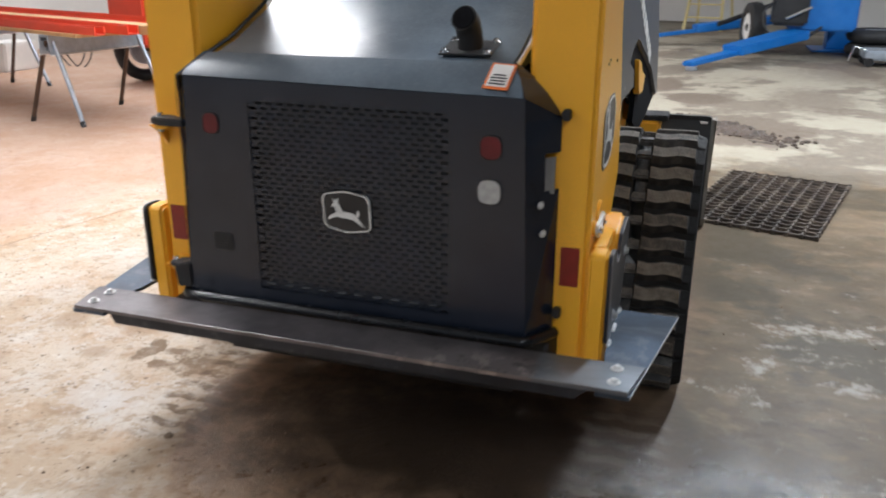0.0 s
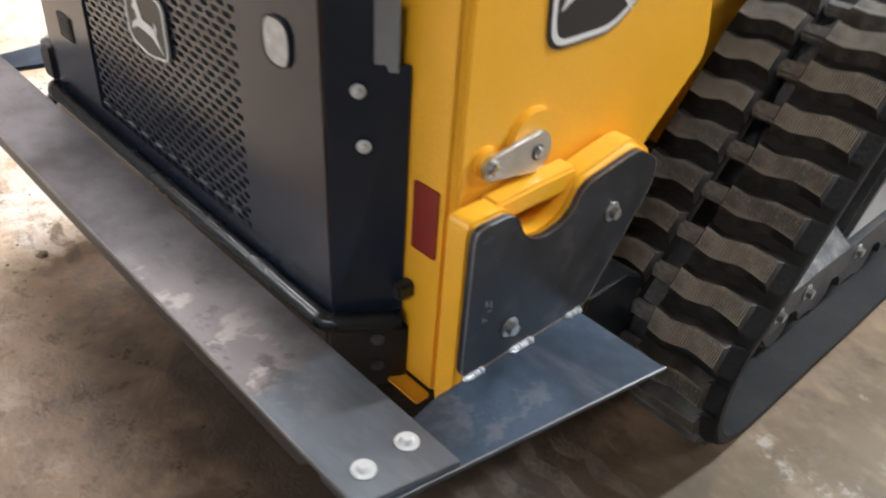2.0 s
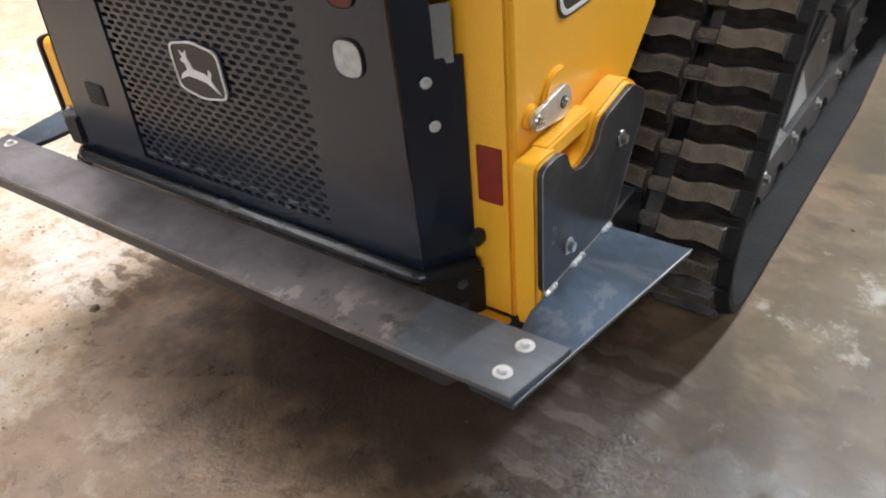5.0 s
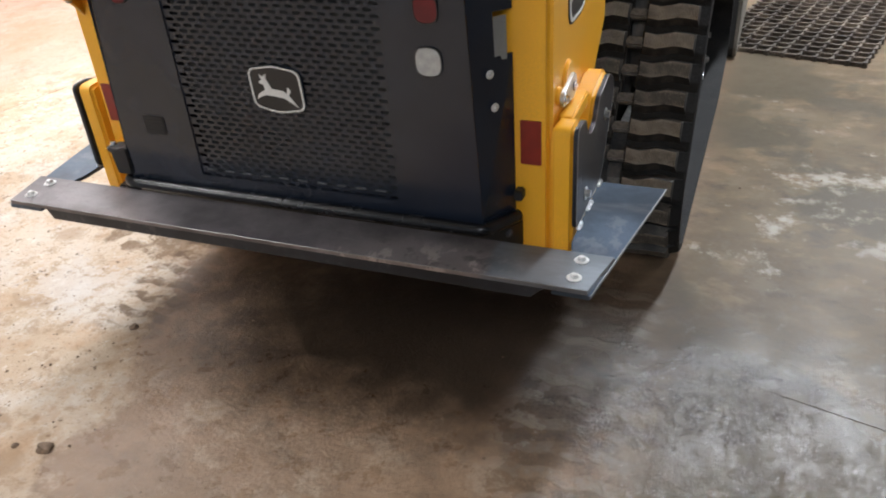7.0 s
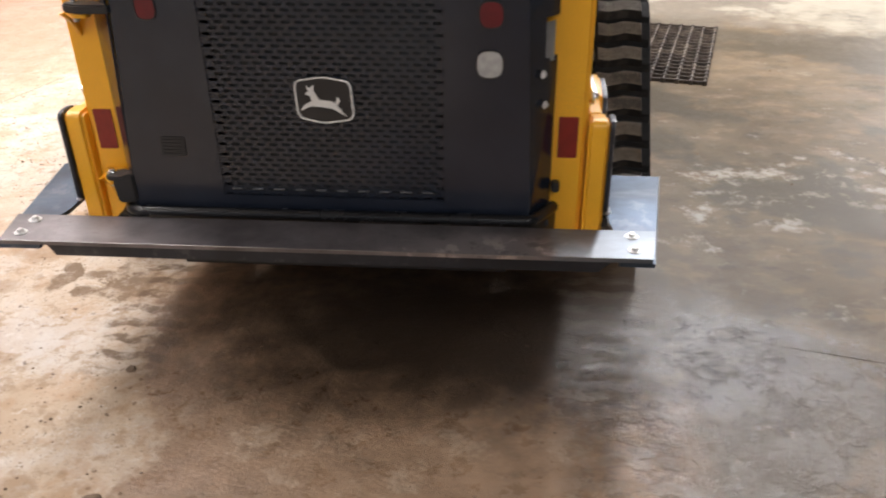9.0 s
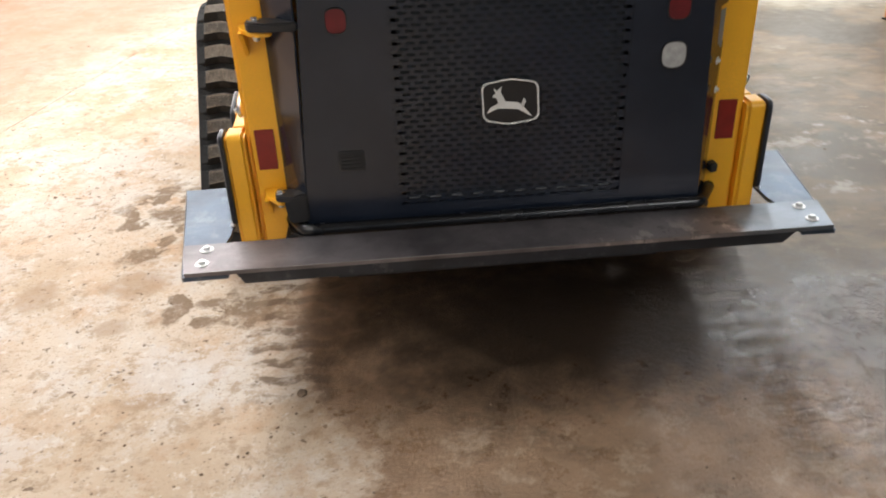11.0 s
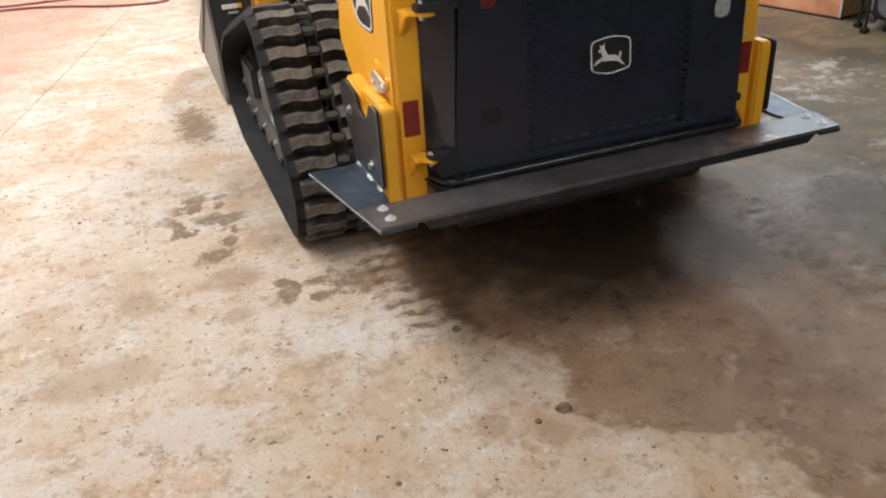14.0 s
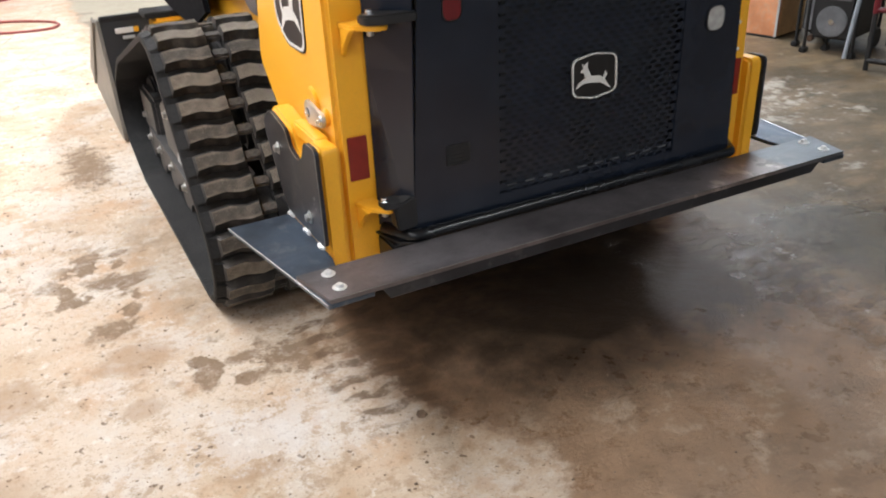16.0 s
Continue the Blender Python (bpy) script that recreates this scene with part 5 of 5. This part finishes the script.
# ---- trestles and stock, west ----
def trestle(at):
    """A folding steel sawhorse: channel top and four splayed legs."""
    horse = thing("sawhorse", at, "grey sheet-steel sawhorse with brown and silver legs", "sawhorse", "sawhorses under the stock")
    part("top_rail", prism([(-0.075, 0.65), (-0.06, 0.65), (-0.045, 0.805), (0.045, 0.805), (0.06, 0.65), (0.075, 0.65), (0.06, 0.825), (-0.06, 0.825)], "y", -0.56, 0.56, 0.002), galv, horse)
    part("rail_flange", box(-0.092, -0.066, -0.56, 0.56, 0.640, 0.6485, 0.002), label_white, horse, "bright turned-out lower edge")
    part("rail_flange", box(0.066, 0.092, -0.56, 0.56, 0.640, 0.6485, 0.002), label_white, horse, "bright turned-out lower edge")
    part("brace", box(-0.05, 0.05, -0.5, 0.5, 0.67, 0.685, 0.002), galv, horse)
    for y in (-0.5, 0.5):
        for sx in (-1, 1):
            a, b = Vector((sx * 0.05, y, 0.77)), Vector((sx * 0.35, y * 1.08, 0.012))
            leg = part("leg", rod(a, b, 0.021, 8), rust_leg if sx < 0 else galv, horse)
            part("foot", rod(b - Vector((0, 0, 0.012)), b + Vector((-sx * 0.02, 0, 0.04)), 0.025, 10), black_part, leg)
    return horse


trestle(Matrix.Translation((-4.85, 4.66, 0)) @ Matrix.Rotation(radians(-8), 4, "Z"))
trestle(Matrix.Translation((-7.3, 5.6, 0)) @ Matrix.Rotation(radians(-8), 4, "Z"))
STOCK = Matrix.Translation((-4.92, 4.72, 0.825)) @ Matrix.Rotation(radians(-19.5), 4, "Z")
for k, (y0, y1, z0, z1, x0, x1) in enumerate(((-0.52, -0.42, 0.03, 0.10, -4.2, 1.0), (-0.30, -0.19, 0.03, 0.11, -4.4, 1.15), (0.10, 0.2, 0.03, 0.1, -4.3, 1.25), (0.34, 0.46, 0.03, 0.12, -4.0, 1.1))):
    bm = box(x0, x1, y0, y1, z0, z0 + 0.012, 0.002)
    box(x0, x1, y0, y0 + 0.012, z0 + 0.012, z1, 0.002, bm)
    box(x0, x1, y1 - 0.012, y1, z0 + 0.012, z1, 0.002, bm)
    solid("steel_channel", bm, beam_red, "red-painted steel channel lying across the sawhorses", "steel channel", "red channels", at=STOCK)
for y0, y1, x0, x1 in ((-0.56, -0.12, -4.0, 0.75), (0.0, 0.5, -4.2, 0.95)):
    solid("plank", box(x0, x1, y0, y1, 0.0, 0.03, 0.003), timber, "pale timber plank lying across the sawhorses", "plank", "planks", at=STOCK)
solid("plank", box(-3.4, 1.45, -0.15, 0.08, 0.03, 0.10, 0.004), timber, "pale timber plank lying across the sawhorses", "plank", "planks", at=STOCK)

# Wheeled machine behind the trestle: tyre, rim and a red body.
cart = thing("engine_cart", Matrix.Translation((-5.6, 6.75, 0)) @ Matrix.Rotation(radians(-20), 4, "Z"), "red wheeled shop machine with black tyres", "machine")
for sx in (-1, 1):
    bm = bmesh.new()
    steps, inner = 36, 14
    rows = [[bm.verts.new((sx * 0.5 + 0.07 * math.cos(2 * math.pi * j / inner), (0.34 + 0.075 * math.sin(2 * math.pi * j / inner)) * math.cos(2 * math.pi * i / steps),
                           0.415 + (0.34 + 0.075 * math.sin(2 * math.pi * j / inner)) * math.sin(2 * math.pi * i / steps))) for j in range(inner)] for i in range(steps)]
    for a, b in zip(rows, rows[1:] + rows[:1]):
        for j in range(inner):
            bm.faces.new((a[j], a[(j + 1) % inner], b[(j + 1) % inner], b[j]))
    tyre = part("tyre", bm, tyre_rubber, cart)
    part("rim", rod((sx * 0.5 - 0.03, 0, 0.415), (sx * 0.5 + 0.03, 0, 0.415), 0.20, 28, bevel=0.01), galv, tyre)
part("axle", rod((-0.5, 0, 0.415), (0.5, 0, 0.415), 0.04, 16), black_part, cart)
part("body", box(-0.4, 0.4, -0.5, 0.9, 0.5, 1.35, 0.04), beam_red, cart, "red sheet-metal body")
part("skid", box(-0.3, 0.3, 0.6, 0.7, 0.0, 0.5, 0.01), black_part, cart)
solid("blue_drum", rod((0, 0, 0), (0, 0, 0.88), 0.29, 32, bevel=0.02), lift_blue, "blue steel drum by the wall", "drum", at=Matrix.Translation((-7.2, 8.8, 0)))
solid("white_tub", prism([(-0.2, 0), (0.2, 0), (0.24, 0.4), (-0.24, 0.4)], "y", -0.3, 0.3, 0.02), label_white, "white plastic tub on the floor", "tub", at=Matrix.Translation((-8.6, 7.2, 0)))
coil = [(-7.9 + 0.19 * math.cos(a) - 0.02 * a, 7.8 + 0.05 * math.sin(2 * a), 0.18 + 0.17 * math.sin(a)) for a in np.linspace(-1.57, 11.0, 60)]
solid("cable_coil", tube([(x, y, max(z, 0.012)) for x, y, z in coil], 0.009), cord_black, "thin black cable coil leaning on the floor", "cable")

# ---- equipment along the east side ----
BOARD = Matrix.Translation((3.47, 2.40, 0)) @ Matrix.Rotation(radians(101.5), 4, "Z")
crate = thing("board_crate", BOARD, "worn orange-stained wooden crate on the concrete floor", "crate")
part("front_panel", box(0.0, 1.15, 0.0, 0.03, 0.012, 0.9, 0.004), ply, crate, "orange-stained board")
part("side_panel", box(-0.004, 0.026, -0.30, -0.002, 0.012, 0.9, 0.004), timber, crate, "bare wooden end board")
part("end_panel", box(1.12, 1.15, -0.30, -0.002, 0.012, 0.9, 0.004), timber, crate)
part("back_panel", box(0.0, 1.15, -0.33, -0.302, 0.012, 0.9, 0.004), timber, crate)
part("lid", box(-0.01, 1.16, -0.34, 0.035, 0.9, 0.925, 0.004), ply, crate)
part("skid", box(0.0, 1.15, -0.02, 0.04, 0.0, 0.012), black_part, crate)
part("skid", box(0.0, 1.15, -0.33, -0.25, 0.0, 0.012), black_part, crate)
part("corner_strap", box(-0.006, 0.012, 0.03, 0.036, 0.012, 0.9, 0.001), label_grey, crate, "pale corner strap")


def shop_machine(place, turn, label, w, h, d):
    """A boxy shop machine in a tube frame: case, feet, wheels and frame, to be dressed further."""
    m = thing("shop_machine", Matrix.Translation(place) @ Matrix.Rotation(radians(turn), 4, "Z"), label, "machine")
    part("case", box(-w / 2, w / 2, -d / 2, d / 2, 0.10, h, 0.02), black_part, m)
    for sx in (-1, 1):
        x = sx * (w / 2 + 0.018)
        part("frame_tube", tube(arc([(x, -d / 2, 0.03), (x, -d / 2, h * 0.9), (x, -d / 2 + 0.08, h + 0.06), (x, d / 2 - 0.08, h + 0.06), (x, d / 2, h * 0.9), (x, d / 2, 0.03)], 5), 0.011), black_part, m)
        part("foot", box(x - 0.022, x + 0.022, -d / 2 - 0.03, -d / 2 + 0.03, 0.0, 0.035, 0.006), black_part, m)
        part("wheel", rod((x - 0.018, d / 2 - 0.04, 0.07), (x + 0.018, d / 2 - 0.04, 0.07), 0.07, 20, bevel=0.008), tyre_rubber, m)
    return m


# A narrow machine with a grey front panel, a fan unit, and an engine in a red tube cage.
m = shop_machine((3.61, 2.12, 0), -76, "narrow black shop machine with a grey front panel", 0.17, 0.62, 0.42)
panel = part("front_panel", box(-0.062, 0.062, -0.225, -0.208, 0.12, 0.45, 0.012), panel_grey, m, "grey moulded front panel")
part("panel_lamp", box(-0.045, 0.045, -0.232, -0.222, 0.39, 0.43, 0.005), label_white, panel)
part("knob", rod((0, -0.24, 0.07), (0, -0.21, 0.07), 0.022, 16, bevel=0.004), rust_leg, m)
part("handle", tube(arc([(-0.05, -0.2, 0.62), (-0.05, -0.21, 0.68), (0.05, -0.21, 0.68), (0.05, -0.2, 0.62)], 5), 0.012), label_white, m, "pale carrying handle")
m = shop_machine((3.52, 1.93, 0), -74, "black shop machine with a round grey fan guard", 0.27, 0.60, 0.40)
fan = part("fan_ring", rod((0, -0.212, 0.215), (0, -0.196, 0.215), 0.098, 32, bevel=0.006), panel_grey, m, "round grey fan guard")
part("fan_hub", rod((0, -0.222, 0.215), (0, -0.210, 0.215), 0.018, 16, bevel=0.003), chrome, fan, "bright fan hub")
for k in range(4):
    part("louvre", box(-0.10, 0.10, -0.206, -0.198, 0.35 + k * 0.025, 0.362 + k * 0.025, 0.002), panel_grey, m)
part("strut", rod((0.15, -0.30, 0.02), (0.17, -0.22, 0.60), 0.014, 12), galv, m, "galvanised strut")
part("valve", box(0.03, 0.12, -0.23, -0.19, 0.48, 0.53, 0.008), chrome, m)
m = thing("engine_set", Matrix.Translation((3.50, 1.36, 0)) @ Matrix.Rotation(radians(-72), 4, "Z"), "dark engine set in a dark red tube cage", "machine")
part("block", box(-0.17, 0.17, -0.15, 0.17, 0.10, 0.36, 0.03), black_part, m)
part("shroud", rod((0, -0.17, 0.27), (0, -0.12, 0.27), 0.11, 24, bevel=0.01), frame_steel, m, "round starter shroud")
part("tank", box(-0.15, 0.15, -0.1, 0.16, 0.42, 0.56, 0.04), blackout, m)
part("muffler", rod((-0.15, -0.12, 0.40), (0.1, -0.12, 0.40), 0.045, 18, bevel=0.01), galv, m)
for sx in (-0.22, 0.22):
    part("cage_tube", tube(arc([(sx, -0.24, 0.34), (sx, -0.24, 0.50), (sx, -0.18, 0.62), (sx, 0.18, 0.62), (sx, 0.24, 0.50), (sx, 0.24, 0.34)], 5), 0.019), red_part, m, "dark red cage tube")
    for y in (-0.24, 0.24):
        part("leg", rod((sx, y, 0.0), (sx, y, 0.35), 0.016, 12), black_part, m)
for z in (0.36, 0.06):
    part("cross_tube", rod((-0.22, -0.24, z), (0.22, -0.24, z), 0.017, 12), red_part if z > 0.2 else black_part, m)
part("cross_tube", rod((-0.22, 0.24, 0.06), (0.22, 0.24, 0.06), 0.017, 12), black_part, m)
for x, z in ((-0.12, 0.13), (0.08, 0.17), (0.13, 0.10)):
    part("fitting", rod((x, -0.19, z), (x, -0.14, z), 0.018, 12, bevel=0.003), galv, m)


# ---- car lift at the far end ----
def swing_arm(a, b, w, h):
    """A tapered box arm from its pad end up to the carriage, with a stepped inner section."""
    a, b = Vector(a), Vector(b)
    d = (b - a).normalized()
    side = Vector((-d.y, d.x, 0)).normalized()
    up = side.cross(d) * -1 if side.cross(d).z < 0 else side.cross(d)
    bm = bmesh.new()
    for f0, f1, g, k in ((0.0, 0.6, 0.62, 0.5), (0.38, 1.0, 1.0, 1.1)):
        one = bmesh.new()
        rows = []
        for f in (f0, f1):
            c = a.lerp(b, f)
            rows.append([one.verts.new(c + side * (p * w * g * (0.42 + 0.25 * f)) + up * (q * h * k)) for p, q in ((-1, 0), (1, 0), (1, 1), (-1, 1))])
        for r in rows:
            one.faces.new(r)
        for i in range(4):
            one.faces.new((rows[0][i], rows[0][(i + 1) % 4], rows[1][(i + 1) % 4], rows[1][i]))
        bmesh.ops.recalc_face_normals(one, faces=one.faces)
        soften(one, 0.012)
        join(bm, one)
    return bm


lift = thing("car_lift", (0, 0, 0), "blue two-post car lift with its arms lowered", "car lift")
part("swing_arm", swing_arm((0.56, 10.35, 0.055), (2.15, 12.7, 0.30), 0.34, 0.13), lift_blue, lift, "blue swing arm")
part("swing_arm", swing_arm((-0.35, 14.1, 0.12), (1.9, 14.9, 0.40), 0.3, 0.13), lift_blue, lift, "blue swing arm")
for p in ((0.62, 10.36), (-0.3, 14.13)):
    part("arm_pad", rod((*p, 0.0), (*p, 0.06), 0.085, 20, bevel=0.01), galv, lift)
part("column", box(2.75, 3.2, 14.0, 14.4, 0.02, 3.4, 0.02), lift_blue, lift, "blue steel column")
part("base_plate", box(2.5, 3.5, 13.7, 14.7, 0.0, 0.03, 0.005), lift_blue, lift)
part("carriage", box(2.0, 3.0, 12.75, 14.0, 0.42, 1.2, 0.03), lift_blue, lift)
part("arm_lock", box(1.72, 2.28, 12.6, 12.95, 0.50, 1.05, 0.05), black_part, lift)
part("lock_lever", rod((1.95, 12.55, 0.62), (2.30, 12.5, 0.80), 0.022, 10), zinc, lift)
part("hose", tube(arc([(1.9, 12.7, 1.0), (1.6, 12.6, 0.7), (1.75, 12.5, 0.35), (2.2, 12.55, 0.30), (2.5, 12.6, 0.5)], 8), 0.022), black_part, lift)
part("safety_bar", rod((1.75, 14.0, 0.75), (0.9, 13.8, 0.42), 0.04, 10), black_part, lift)


def road_wheel(place, turn, r=0.36, w=0.24):
    m = thing("spare_wheel", Matrix.Translation(place) @ Matrix.Rotation(radians(turn), 4, "Z"), "black tyre on a pale wheel standing by the lift", "wheel")
    bm = bmesh.new()
    prof = [(-w / 2, r * 0.62), (-w * 0.5, r * 0.85), (-w * 0.4, r * 0.97), (0, r), (w * 0.4, r * 0.97), (w * 0.5, r * 0.85), (w / 2, r * 0.62), (0, r * 0.58)]
    rows = [[bm.verts.new((p, q * math.cos(2 * math.pi * i / 40), r + q * math.sin(2 * math.pi * i / 40))) for p, q in prof] for i in range(40)]
    for a, b in zip(rows, rows[1:] + rows[:1]):
        for j in range(len(prof)):
            bm.faces.new((a[j], a[(j + 1) % len(prof)], b[(j + 1) % len(prof)], b[j]))
    part("tyre", bm, tyre_rubber, m)
    rim = part("rim", rod((-w * 0.4, 0, r), (w * 0.4, 0, r), r * 0.6, 28, bevel=0.02), label_white, m)
    part("hub", rod((-w * 0.46, 0, r), (w * 0.46, 0, r), r * 0.16, 16, bevel=0.01), black_part, rim)
    return m


road_wheel((1.48, 13.3, 0.0), 14, 0.42)
tyre_pile = thing("tyre_stack", (3.4, 13.2, 0), "stacked black tyres beside the lift", "tyre stack")
for k in range(2):
    bm = bmesh.new()
    rows = [[bm.verts.new(((0.33 + 0.13 * math.cos(2 * math.pi * j / 12)) * math.cos(2 * math.pi * i / 36), (0.33 + 0.13 * math.cos(2 * math.pi * j / 12)) * math.sin(2 * math.pi * i / 36),
                           0.115 + k * 0.222 + 0.112 * math.sin(2 * math.pi * j / 12))) for j in range(12)] for i in range(36)]
    for a, b in zip(rows, rows[1:] + rows[:1]):
        for j in range(12):
            bm.faces.new((a[j], a[(j + 1) % 12], b[(j + 1) % 12], b[j]))
    part("tyre", bm, tyre_rubber, tyre_pile)
part("rim", rod((0, 0, 0.25), (0, 0, 0.43), 0.215, 28, bevel=0.015), galv, tyre_pile, "pale wheel rim")
jack = thing("floor_jack", (3.2, 11.9, 0), "silver trolley jack standing on the floor", "floor jack")
part("frame", box(-0.16, 0.45, -0.3, 0.3, 0.10, 0.24, 0.03), galv, jack)
part("handle", tube([(-0.1, 0, 0.2), (-0.28, 0, 0.28), (-0.34, 0, 0.05)], 0.016), chrome, jack)
for sx in (-0.1, 0.38):
    for sy in (-0.27, 0.27):
        part("wheel", rod((sx, sy - 0.03, 0.07), (sx, sy + 0.03, 0.07), 0.07, 16, bevel=0.006), black_part, jack)

ladder = thing("step_ladder", Matrix.Translation((0.55, 17.9, 0)) @ HALL, "yellow fibreglass step ladder against the far wall", "ladder")
for sx in (-0.42, 0.42):
    part("stile", rod((sx, 0, 0), (sx * 0.62, 0.5, 2.3), 0.035, 8), amber_rung, ladder)
    part("stile", rod((sx, 1.1, 0), (sx * 0.62, 0.6, 2.3), 0.03, 8), amber_rung, ladder)
for k in range(7):
    f = (k + 1) / 8
    part("step", box(-0.42 + 0.16 * f, 0.42 - 0.16 * f, 0.5 * f - 0.06, 0.5 * f + 0.06, 2.3 * f - 0.015, 2.3 * f + 0.015, 0.004), amber_rung, ladder)
